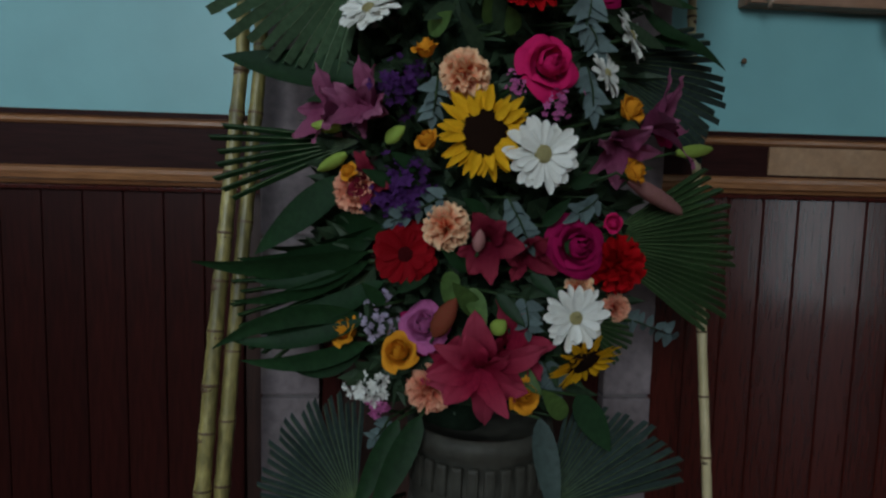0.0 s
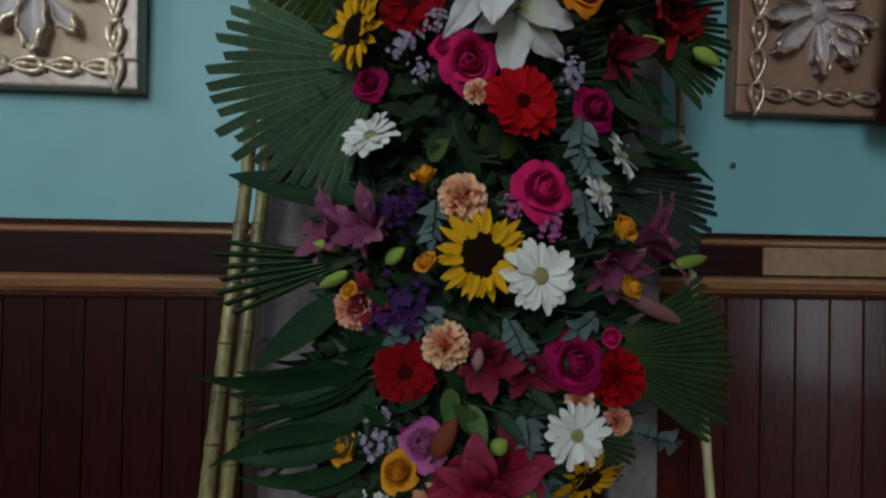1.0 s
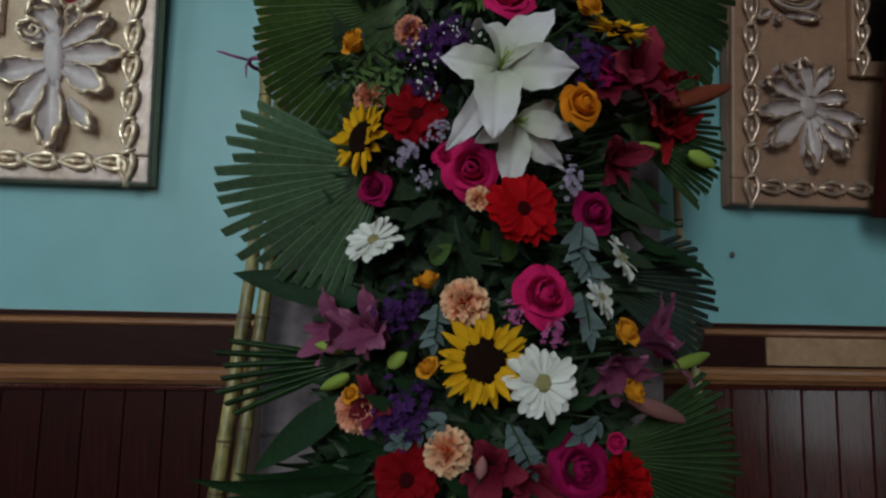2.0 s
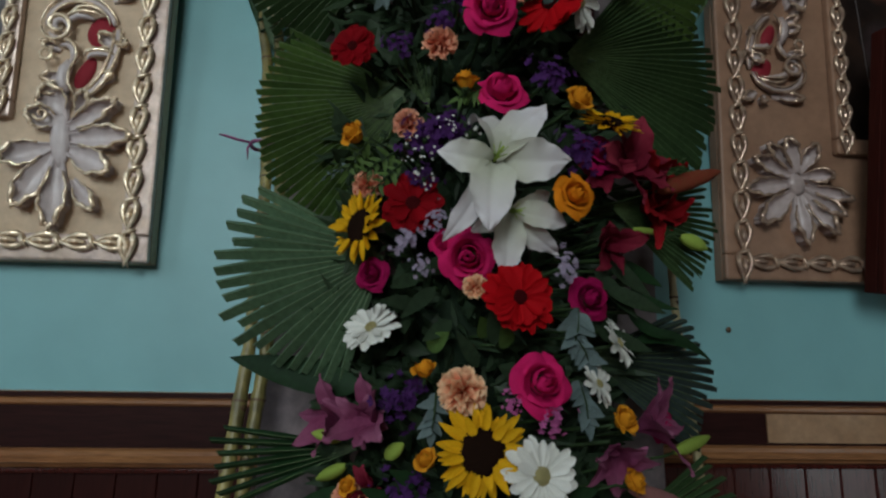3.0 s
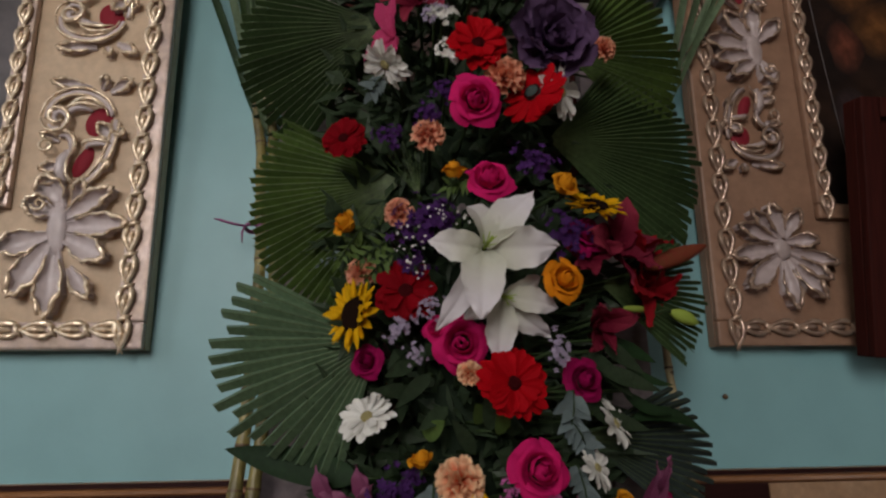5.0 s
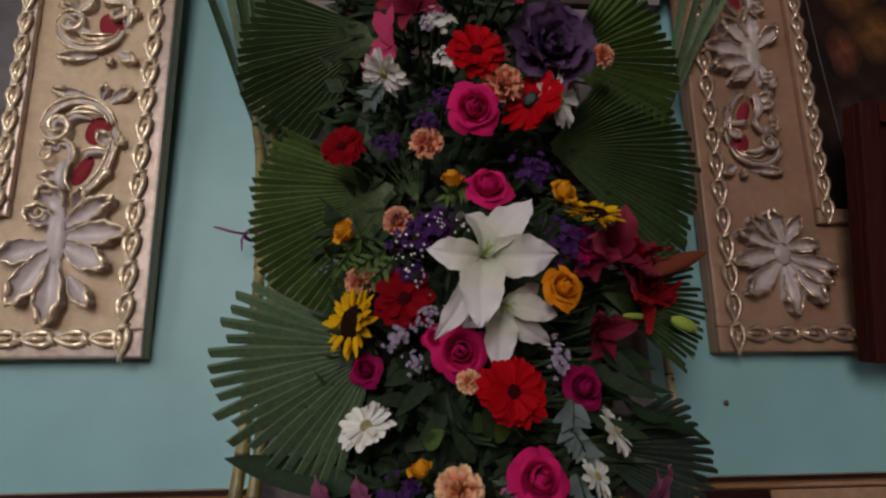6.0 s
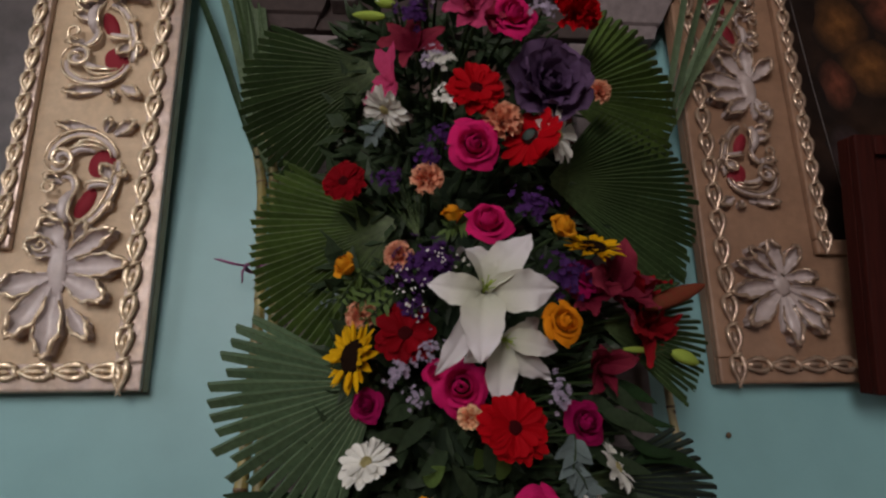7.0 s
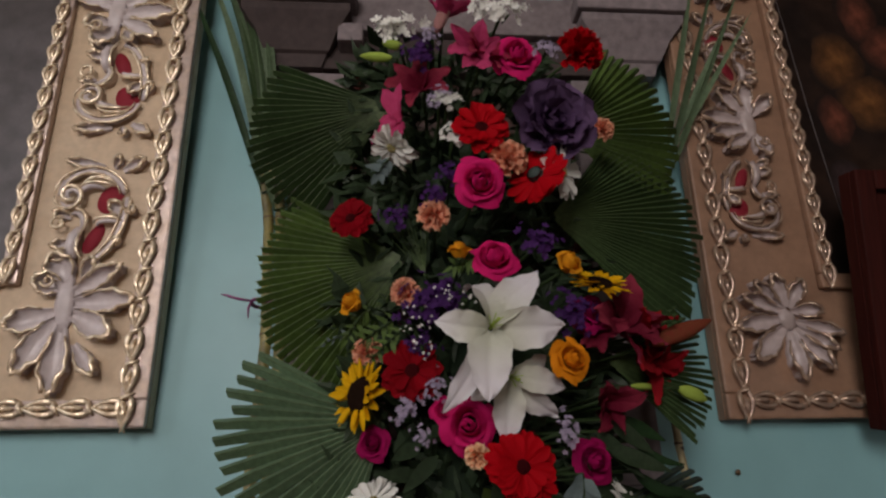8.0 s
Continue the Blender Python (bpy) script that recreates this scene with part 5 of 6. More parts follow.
strip = thing("dry_leaf_strip", Matrix.Translation((-0.322, 1.330, 2.370)), "thin pale dry leaf strip curling beside the canes", "dry leaf")
strip_v, strip_f = sweep([(0, 0, 0), (-0.016, 0, -0.012), (-0.027, -0.004, -0.045), (-0.026, -0.006, -0.095), (-0.006, 0, -0.128), (0.037, 0.008, -0.134)],
                         [0.001, 0.0032, 0.0040, 0.0040, 0.0032, 0.001], 6, 0.4)
part("strip", mesh_of("strip", strip_v, strip_f), CANEPALE, strip)

# palm fans
palm_fan((-0.032, 1.040, 1.613), (-0.22, -1, 0.1), (0, 0, 1), 0.341, 150, 255, 20, FAN_LIGHT, "pleated fan palm leaf with cut tips, grey-green", 0.76, 0.05, 1, 1.0, 0.03, 0.76)
palm_fan((0.001, 1.050, 1.924), (-0.2, -1, 0), (0, 0, 1), 0.324, 146, 248, 30, FAN_MID, "pleated fan palm leaf with cut tips, mid green", 0.86, 0.025, 2, 1.0, 0.03)
palm_fan((-0.032, 1.040, 2.271), (-0.2, -1, -0.1), (0, 0, 1), 0.338, 150, 236, 24, FAN_DARK, "pleated fan palm leaf with cut tips, dark green", 0.84, 0.03, 3, 1.0, 0.03)
palm_fan((0.354, 1.050, 2.223), (0.2, -1, -0.1), (0, 0, 1), 0.300, -40, 64, 24, FAN_MID, "pleated fan palm leaf with cut tips, mid green", 0.88, 0.03, 4, 1.0, 0.03)
palm_fan((0.299, 1.030, 2.008), (0.25, -1, 0), (0, 0, 1), 0.387, -42, 52, 34, FAN_DARK, "pleated fan palm leaf with cut tips, dark green", 0.86, 0.025, 5, 1.0, 0.03)
palm_fan((0.392, 1.060, 1.718), (0.2, -1, 0.1), (0, 0, 1), 0.240, -44, 36, 22, FAN_DARK, "pleated fan palm leaf with cut tips, dark green", 0.72, 0.05, 6, 1.0, 0.03)
palm_fan((0.337, 1.080, 1.437), (0.35, -1, 0.2), (0, 0, 1), 0.329, -38, 22, 18, FAN_SLATE, "pleated fan palm leaf with cut tips, dull slate green", 0.8, 0.05, 7, 1.0, 0.03)
palm_fan((0.343, 1.060, 1.114), (0.2, -1, 0.2), (0, 0, 1), 0.326, -36, 30, 22, FAN_DARK, "pleated fan palm leaf with cut tips, dark green", 0.82, 0.05, 8, 1.0, 0.03)
palm_fan((-0.062, 1.020, 0.642), (-0.3, -1, 0.3), (0, 0, 1), 0.211, 92, 182, 20, FAN_SLATE, "pleated fan palm leaf with cut tips, dull slate green", 0.72, 0.05, 9, 1.0, 0.03)
palm_fan((0.251, 0.980, 0.659), (0.2, -1, 0.3), (0, 0, 1), 0.332, 2, 66, 18, FAN_SLATE, "pleated fan palm leaf with cut tips, dull slate green", 0.8, 0.05, 10, 0.55, 0.03)
palm_fan((0.304, 1.030, 0.987), (0.2, -1, 0.3), (0, 0, 1), 0.128, -50, 10, 10, FAN_DARK, "pleated fan palm leaf with cut tips, dark green", 0.72, 0.05, 12, 1.0, 0.03)
palm_fan((-0.062, 1.050, 1.279), (-0.2, -1, 0.1), (0, 0, 1), 0.285, 172, 206, 7, BLADE, "pleated fan palm leaf with cut tips, deep green", 0.55, 0.05, 13, 1.0, 0.03)
palm_fan((-0.021, 1.070, 1.056), (-0.2, -1, 0.1), (0, 0, 1), 0.298, 180, 222, 10, BLADE, "pleated fan palm leaf with cut tips, deep green", 0.5, 0.05, 14, 1.0, 0.03)
palm_fan((0.038, 0.990, 1.870), (0, -1, 0.1), (0, 0, 1), 0.115, 85, 130, 8, FAN_DARK, "pleated fan palm leaf with cut tips, dark green", 0.2, 0.05, 15, 1.0, 0.03)

# long leaves
leaf_blade((-0.062, 1.030, 1.377), (-0.313, 1.130, 1.426), 0.057, BLADE, "dark glossy green blade leaf pointing outwards", (0, 0, 0), None)
leaf_blade((-0.082, 1.028, 1.215), (-0.251, 1.100, 1.078), 0.056, BLADE, "dark glossy green blade leaf pointing outwards", (0, -0.004, 0.004), (0.0, -1, 0.4))
leaf_blade((-0.024, 1.010, 1.140), (-0.249, 1.130, 1.092), 0.039, BLADE, "dark glossy green blade leaf pointing outwards", (0, 0.012, -0.02), (0.8, -1, -0.6))
leaf_blade((-0.047, 1.010, 1.096), (-0.366, 1.112, 1.063), 0.049, BLADE, "dark glossy green blade leaf pointing outwards", (0, 0.012, -0.02), (0.8, -1, -0.4))
leaf_blade((-0.037, 1.030, 1.118), (-0.291, 1.136, 1.067), 0.043, BLADE, "dark glossy green blade leaf pointing outwards", (0, -0.016, -0.02), (-0.6, -1, -0.4))
leaf_blade((-0.046, 1.030, 1.078), (-0.295, 1.100, 0.995), 0.031, BLADE, "dark glossy green blade leaf pointing outwards", (0, -0.004, -0.02), (0.0, -1, -0.6))
leaf_blade((-0.062, 1.040, 1.074), (-0.258, 1.100, 1.035), 0.025, BLADE, "dark glossy green blade leaf pointing outwards", (0, -0.016, -0.02), (-0.6, -1, 0.6))
leaf_blade((-0.020, 1.020, 1.045), (-0.218, 1.100, 0.975), 0.043, BLADE, "dark glossy green blade leaf pointing outwards", (0, -0.004, -0.02), (0.0, -1, 0.6))
leaf_blade((-0.051, 1.026, 0.983), (-0.320, 1.076, 0.913), 0.039, BLADE, "dark glossy green blade leaf pointing outwards", (0, 0.0, 0.028), (0.2, -1, -0.2))
leaf_blade((-0.047, 1.010, 0.983), (-0.298, 1.082, 0.930), 0.029, BLADE, "dark glossy green blade leaf pointing outwards", (0, -0.004, -0.02), (0.0, -1, 0.6))
leaf_blade((-0.043, 1.010, 0.944), (-0.280, 1.106, 0.885), 0.034, BLADE, "dark glossy green blade leaf pointing outwards", (0, 0.004, -0.02), (0.4, -1, 0.0))
leaf_blade((-0.048, 1.040, 1.008), (-0.279, 1.124, 0.940), 0.034, BLADE, "dark glossy green blade leaf pointing outwards", (0, -0.008, -0.02), (-0.2, -1, 0.0))
leaf_blade((-0.050, 1.040, 0.932), (-0.217, 1.136, 0.880), 0.046, BLADE, "dark glossy green blade leaf pointing outwards", (0, -0.016, -0.02), (-0.6, -1, 0.0))
leaf_blade((-0.009, 1.000, 1.125), (-0.135, 1.115, 1.136), 0.044, BLADE, "dark glossy green blade leaf pointing outwards", (0, -0.02, 0.01), (-0.8, -1, -0.6))
leaf_blade((-0.029, 1.040, 1.145), (-0.122, 1.082, 1.114), 0.036, BLADE, "dark glossy green blade leaf pointing outwards", (0, 0.008, -0.02), (0.6, -1, 0.6))
leaf_blade((0.044, 0.960, 0.836), (-0.039, 0.930, 0.668), 0.042, BLADE, "dark glossy green blade leaf pointing outwards", (0, 0, 0), None)
leaf_blade((0.008, 0.980, 0.822), (-0.067, 0.950, 0.666), 0.035, BLADE, "dark glossy green blade leaf pointing outwards", (0, 0, 0), None)
leaf_blade((0.239, 0.960, 0.831), (0.264, 0.920, 0.668), 0.041, FAN_SLATE, "dark glossy green blade leaf pointing outwards", (0, 0, 0), None)
leaf_blade((0.311, 1.000, 0.856), (0.373, 0.990, 0.759), 0.048, BLADE, "dark glossy green blade leaf pointing outwards", (0, 0, 0), None)
leaf_blade((0.433, 1.080, 1.467), (0.602, 1.120, 1.433), 0.027, BLADE, "dark glossy green blade leaf pointing outwards", (0, 0, 0.025), None)
leaf_blade((0.419, 1.060, 1.570), (0.523, 1.080, 1.529), 0.017, BLADE, "dark glossy green blade leaf pointing outwards", (0, 0, -0.01), None)
leaf_blade((0.414, 1.060, 1.518), (0.515, 1.080, 1.479), 0.023, BLADE, "dark glossy green blade leaf pointing outwards", (0, 0, -0.012), None)
leaf_blade((0.446, 1.060, 1.664), (0.581, 1.100, 1.591), 0.022, FAN_DARK, "dark glossy green blade leaf pointing outwards", (0, 0, 0.02), None)
leaf_blade((0.394, 1.040, 1.609), (0.493, 1.080, 1.571), 0.027, BLADE, "dark glossy green blade leaf pointing outwards", (0, 0, 0), None)
leaf_blade((0.026, 0.990, 1.565), (-0.021, 0.950, 1.539), 0.025, FILL, "small dark green leaf among the flowers", (0, 0, 0), None)
leaf_blade((0.055, 0.990, 1.546), (-0.003, 0.950, 1.490), 0.025, FILL, "small dark green leaf among the flowers", (0, 0, 0), None)
leaf_blade((0.026, 0.990, 1.518), (-0.039, 0.950, 1.517), 0.025, FILL, "small dark green leaf among the flowers", (0, 0, 0), None)
leaf_blade((0.077, 0.990, 1.788), (0.030, 0.950, 1.828), 0.027, FILL, "small dark green leaf among the flowers", (0, 0, 0), None)
leaf_blade((0.083, 0.990, 1.490), (0.034, 0.950, 1.454), 0.025, FILL, "small dark green leaf among the flowers", (0, 0, 0), None)
leaf_blade((0.129, 0.990, 1.417), (0.088, 0.950, 1.471), 0.024, FILL, "small dark green leaf among the flowers", (0, 0, 0), None)
leaf_blade((0.158, 0.990, 1.452), (0.145, 0.950, 1.515), 0.025, FILL, "small dark green leaf among the flowers", (0, 0, 0), None)
leaf_blade((0.075, 0.990, 1.643), (0.054, 0.950, 1.695), 0.026, FILL, "small dark green leaf among the flowers", (0, 0, 0), None)
leaf_blade((0.091, 0.990, 1.068), (0.080, 0.950, 1.015), 0.031, FAN_MID, "green leaf among the flowers", (0, 0, 0), None)
leaf_blade((0.120, 0.990, 1.041), (0.144, 0.950, 0.984), 0.032, FAN_MID, "green leaf among the flowers", (0, 0, 0), None)
leaf_blade((0.140, 0.990, 0.994), (0.088, 0.950, 1.056), 0.032, FAN_MID, "green leaf among the flowers", (0, 0, 0), None)
leaf_blade((0.190, 0.990, 0.917), (0.240, 0.950, 0.873), 0.032, FAN_MID, "green leaf among the flowers", (0, 0, 0), None)
leaf_blade((0.291, 0.990, 0.820), (0.239, 0.950, 0.882), 0.033, FAN_MID, "green leaf among the flowers", (0, 0, 0), None)
leaf_blade((0.045, 0.990, 1.444), (0.077, 0.950, 1.469), 0.030, FAN_MID, "green leaf among the flowers", (0, 0, 0), None)
leaf_blade((0.143, 0.990, 1.466), (0.127, 0.950, 1.496), 0.030, FAN_MID, "green leaf among the flowers", (0, 0, 0), None)
leaf_blade((0.180, 0.990, 1.450), (0.162, 0.950, 1.481), 0.031, FAN_MID, "green leaf among the flowers", (0, 0, 0), None)
leaf_blade((0.359, 1.000, 1.604), (0.452, 1.040, 1.547), 0.030, FILL, "small dark leaf hanging between the flowers", (0, 0, 0), None)
leaf_blade((0.336, 1.000, 1.584), (0.426, 1.040, 1.507), 0.030, FILL, "small dark leaf hanging between the flowers", (0, 0, 0), None)
leaf_blade((0.354, 1.000, 1.554), (0.480, 1.040, 1.516), 0.030, FILL, "small dark leaf hanging between the flowers", (0, 0, 0), None)
leaf_blade((0.320, 1.000, 1.506), (0.400, 1.040, 1.448), 0.029, FILL, "small dark leaf hanging between the flowers", (0, 0, 0), None)
leaf_blade((0.338, 1.000, 1.478), (0.451, 1.040, 1.448), 0.029, FILL, "small dark leaf hanging between the flowers", (0, 0, 0), None)
leaf_blade((0.291, 1.000, 1.516), (0.338, 1.040, 1.449), 0.029, FILL, "small dark leaf hanging between the flowers", (0, 0, 0), None)
leaf_blade((-0.004, 0.980, 1.204), (-0.056, 0.955, 1.229), 0.022, BLADE, "small dark leaf between the flowers", (0, 0, 0), None)
leaf_blade((0.053, 0.980, 1.069), (-0.001, 0.955, 1.036), 0.022, BLADE, "small dark leaf between the flowers", (0, 0, 0), None)
leaf_blade((0.118, 0.980, 1.070), (0.069, 0.955, 1.109), 0.022, BLADE, "small dark leaf between the flowers", (0, 0, 0), None)
leaf_blade((0.165, 0.980, 1.034), (0.209, 0.955, 0.983), 0.022, BLADE, "small dark leaf between the flowers", (0, 0, 0), None)
leaf_blade((0.220, 0.980, 1.072), (0.262, 0.955, 1.030), 0.022, BLADE, "small dark leaf between the flowers", (0, 0, 0), None)
leaf_blade((0.236, 0.980, 1.146), (0.273, 0.955, 1.193), 0.022, BLADE, "small dark leaf between the flowers", (0, 0, 0), None)
leaf_blade((0.279, 0.980, 1.211), (0.317, 0.955, 1.230), 0.022, BLADE, "small dark leaf between the flowers", (0, 0, 0), None)
leaf_blade((0.142, 0.980, 1.162), (0.102, 0.955, 1.189), 0.022, BLADE, "small dark leaf between the flowers", (0, 0, 0), None)
leaf_blade((-0.019, 0.980, 1.013), (-0.054, 0.955, 1.053), 0.022, BLADE, "small dark leaf between the flowers", (0, 0, 0), None)
leaf_blade((0.032, 0.980, 1.232), (-0.013, 0.955, 1.256), 0.022, BLADE, "small dark leaf between the flowers", (0, 0, 0), None)

# sunflowers
ray_flower("sunflower", (0.128, 0.929, 1.287), (-0.02, -1.00, 0.12), 0.077, YELLOW, DISC, 0.49, 24, "yellow sunflower with a dark brown disc", category="sunflower", width=0.215, curl=0.04, tip=0.7, spin=0)
ray_flower("sunflower", (-0.078, 0.999, 1.651), (-0.95, -0.80, 0.10), 0.068, YELLOW, DISC, 0.49, 24, "yellow sunflower with a dark brown disc", category="sunflower", width=0.215, curl=0.04, tip=0.7, spin=0)
ray_flower("sunflower", (0.318, 0.990, 0.918), (0.35, -0.70, -0.62), 0.066, YELLOW, DISC, 0.49, 24, "yellow sunflower with a dark brown disc", category="sunflower", width=0.215, curl=0.04, tip=0.7, spin=0)
ray_flower("sunflower", (0.347, 0.925, 1.832), (0.10, -0.60, 0.75), 0.058, YELLOW, DISC, 0.49, 24, "yellow sunflower with a dark brown disc", category="sunflower", width=0.215, curl=0.04, tip=0.7, spin=0)

# gerberas and daisies
ray_flower("gerbera", (0.214, 0.903, 1.257), (0.10, -1.00, 0.10), 0.059, WHITE, DISCPALE, 0.24, 20, "white gerbera with a cream-green centre", category="gerbera", width=0.285, spin=8)
ray_flower("gerbera", (0.295, 0.973, 0.996), (0.15, -1.00, 0.05), 0.058, WHITE, DISCPALE, 0.22, 19, "white gerbera with a cream-green centre", category="gerbera", width=0.285, spin=8)
ray_flower("gerbera", (-0.050, 0.986, 1.477), (-0.35, -0.75, 0.65), 0.054, WHITE, DISCPALE, 0.21, 20, "white gerbera with a cream-green centre", category="gerbera", width=0.285, spin=8)
ray_flower("gerbera", (0.289, 0.892, 2.037), (0.75, -0.80, -0.10), 0.061, WHITE, DISCPALE, 0.2, 13, "white gerbera with a cream-green centre", category="gerbera", width=0.285, spin=8)
ray_flower("gerbera", (-0.025, 0.904, 2.089), (-0.50, -0.30, -0.85), 0.051, WHITE, DISCPALE, 0.2, 19, "white gerbera with a cream-green centre", category="gerbera", width=0.285, spin=8)
ray_flower("gerbera", (0.378, 1.009, 1.460), (0.72, -0.60, 0.40), 0.047, WHITE, DISCPALE, 0.2, 19, "white gerbera seen from its side", category="gerbera", width=0.285, spin=8)
ray_flower("gerbera", (0.328, 0.972, 1.391), (0.70, -0.65, 0.30), 0.041, WHITE, DISCPALE, 0.2, 19, "white gerbera seen from its side", category="gerbera", width=0.285, spin=8)
ray_flower("gerbera", (0.186, 0.918, 1.525), (0.10, -1.00, 0.10), 0.062, RED, DISCRED, 0.2, 29, "red gerbera with a dark centre", category="gerbera", width=0.33)
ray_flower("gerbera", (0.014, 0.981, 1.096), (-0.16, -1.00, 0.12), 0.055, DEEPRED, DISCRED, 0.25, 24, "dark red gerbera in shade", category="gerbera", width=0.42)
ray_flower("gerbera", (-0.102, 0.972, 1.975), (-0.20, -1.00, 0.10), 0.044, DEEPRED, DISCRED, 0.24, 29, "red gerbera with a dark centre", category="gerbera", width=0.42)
ray_flower("gerbera", (0.138, 0.857, 2.107), (-0.00, -1.00, 0.12), 0.054, RED, DISCRED, 0.24, 29, "red gerbera with a dark centre", category="gerbera", width=0.38)
droop = ray_flower("gerbera", (0.236, 0.872, 2.018), (0.50, 0.60, -0.20), 0.062, RED, DISCRED, 0.2, 24, "drooping red gerbera seen from behind", category="gerbera", width=0.36)
back_v, back_f = lathe([(0.24, -0.04), (0.21, -0.16), (0.13, -0.24), (0.0, -0.27)], 14)
part("calyx", mesh_of("calyx", back_v, back_f), FAN_SLATE, droop, None, "grey-green calyx on the back")
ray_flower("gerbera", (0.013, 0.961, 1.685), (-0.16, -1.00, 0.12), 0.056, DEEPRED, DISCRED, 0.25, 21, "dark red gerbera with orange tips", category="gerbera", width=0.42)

# roses
rose((0.225, 0.916, 1.395), (0.20, -1.00, 0.25), 0.050, HOTPINK, "large hot pink rose, fully open", 0, 1.0)
rose((0.132, 0.852, 1.998), (0.00, -1.00, -0.20), 0.048, HOTPINK, "hot pink rose, fully open", 40, 1.0)
rose((0.157, 0.897, 1.877), (0.00, -0.90, 0.35), 0.045, HOTPINK, "hot pink rose above the white lilies", 80, 1.0)
rose((0.106, 0.936, 1.592), (-0.05, -1.00, -0.10), 0.048, HOTPINK, "hot pink rose under the white lilies", 10, 1.0)
rose((0.064, 0.952, 1.618), (-0.30, -1.00, 0.10), 0.025, HOTPINK, "small hot pink open rose", 10, 1.0)
rose((0.217, 0.853, 2.276), (0.10, -1.00, 0.00), 0.048, HOTPINK, "hot pink rose near the top", 20, 1.0)
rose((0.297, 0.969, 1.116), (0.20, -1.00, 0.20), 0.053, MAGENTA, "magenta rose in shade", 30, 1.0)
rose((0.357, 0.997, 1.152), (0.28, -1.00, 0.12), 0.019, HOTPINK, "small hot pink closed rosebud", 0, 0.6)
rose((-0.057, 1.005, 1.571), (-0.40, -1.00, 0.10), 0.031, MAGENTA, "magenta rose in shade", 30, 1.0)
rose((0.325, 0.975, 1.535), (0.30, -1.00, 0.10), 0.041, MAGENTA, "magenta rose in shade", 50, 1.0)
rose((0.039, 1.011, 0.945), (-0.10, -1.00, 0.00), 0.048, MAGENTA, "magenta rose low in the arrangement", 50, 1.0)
rose((0.481, 1.062, 1.316), (0.50, -1.00, 0.10), 0.030, MAGENTA, "magenta flower behind a mauve lily", 50, 1.0)
rose((0.039, 0.942, 1.409), (-0.10, -0.35, 0.90), 0.022, AMBER, "amber-orange rosebud, half open", 35, 0.6)
rose((0.044, 0.936, 1.273), (-0.50, -0.50, 0.60), 0.021, AMBER, "amber-orange rosebud, half open", 37, 0.6)
rose((0.364, 0.961, 1.334), (0.50, -0.70, 0.50), 0.026, AMBER, "amber-orange rosebud, half open", 35, 0.6)
rose((0.381, 0.975, 1.238), (0.60, -0.60, 0.40), 0.024, AMBER, "amber-orange rosebud, half open", 42, 0.6)
rose((-0.082, 1.033, 0.958), (-0.70, -0.60, 0.50), 0.030, AMBER, "amber-orange rosebud, half open", 74, 0.6)
rose((0.007, 0.991, 0.932), (-0.40, -0.80, 0.50), 0.033, AMBER, "amber-orange rosebud, half open", 76, 0.6)
rose((0.211, 0.966, 0.869), (0.20, -0.80, 0.20), 0.031, AMBER, "amber-orange rosebud, half open", 25, 0.6)
rose((-0.092, 0.977, 1.810), (-0.70, -0.60, 0.40), 0.028, AMBER, "amber-orange rosebud, half open", 73, 0.6)
rose((0.287, 0.904, 1.861), (0.30, -0.80, 0.50), 0.028, AMBER, "amber-orange rosebud, half open", 8, 0.6)
rose((0.093, 0.892, 1.877), (-0.10, -0.35, 0.90), 0.023, AMBER, "amber-orange rosebud, half open", 83, 0.6)
rose((-0.078, 0.997, 1.225), (-0.50, -0.60, 0.50), 0.017, AMBER, "amber-orange rosebud, half open", 78, 0.6)
rose((0.277, 0.885, 1.691), (0.30, -1.00, 0.10), 0.037, ORANGE, "orange rose beside the white lilies", 15, 1.0)

# carnations
carnation((0.098, 0.937, 1.378), (-0.05, -1.00, 0.12), 0.039, PEACH, "peach carnation with frilled petals", seed=0)
carnation((0.077, 0.956, 1.144), (-0.08, -1.00, 0.12), 0.038, PEACH, "peach carnation with frilled petals", seed=1)
carnation((-0.073, 1.009, 1.198), (-0.28, -1.00, 0.12), 0.037, CORAL, "coral carnation with frilled petals", seed=2)
carnation((0.059, 0.991, 0.868), (-0.11, -1.00, 0.12), 0.041, CORAL, "coral carnation with frilled petals", seed=3)
carnation((0.313, 1.003, 1.043), (0.23, -1.00, 0.12), 0.025, PEACH, "peach carnation with frilled petals", seed=4)
carnation((0.394, 1.044, 1.000), (0.33, -1.00, 0.12), 0.026, CORAL, "coral carnation with frilled petals", seed=5)
carnation((0.118, 0.939, 1.545), (-0.03, -1.00, 0.12), 0.021, PEACH, "peach carnation with frilled petals", seed=6)
carnation((-0.000, 0.940, 1.823), (-0.18, -1.00, 0.12), 0.027, CORAL, "coral carnation with frilled petals", seed=7)
carnation((0.050, 0.903, 1.956), (-0.12, -1.00, 0.12), 0.030, CORAL, "coral carnation with frilled petals", seed=8)
carnation((0.187, 0.863, 2.054), (0.06, -1.00, 0.12), 0.036, CORAL, "coral carnation with frilled petals", seed=9)
carnation((-0.068, 0.995, 1.727), (-0.27, -1.00, 0.12), 0.028, CORAL, "coral carnation with frilled petals", seed=10)
carnation((0.408, 0.958, 2.180), (0.35, -1.00, 0.12), 0.025, CORAL, "coral carnation with frilled petals", seed=11)
carnation((0.387, 1.010, 1.082), (0.40, -1.00, 0.10), 0.050, RED, "bright red frilled carnation beside palm", seed=21)
carnation((0.369, 0.908, 2.341), (0.30, -1.00, 0.00), 0.049, RED, "bright red carnation near the top", seed=22)

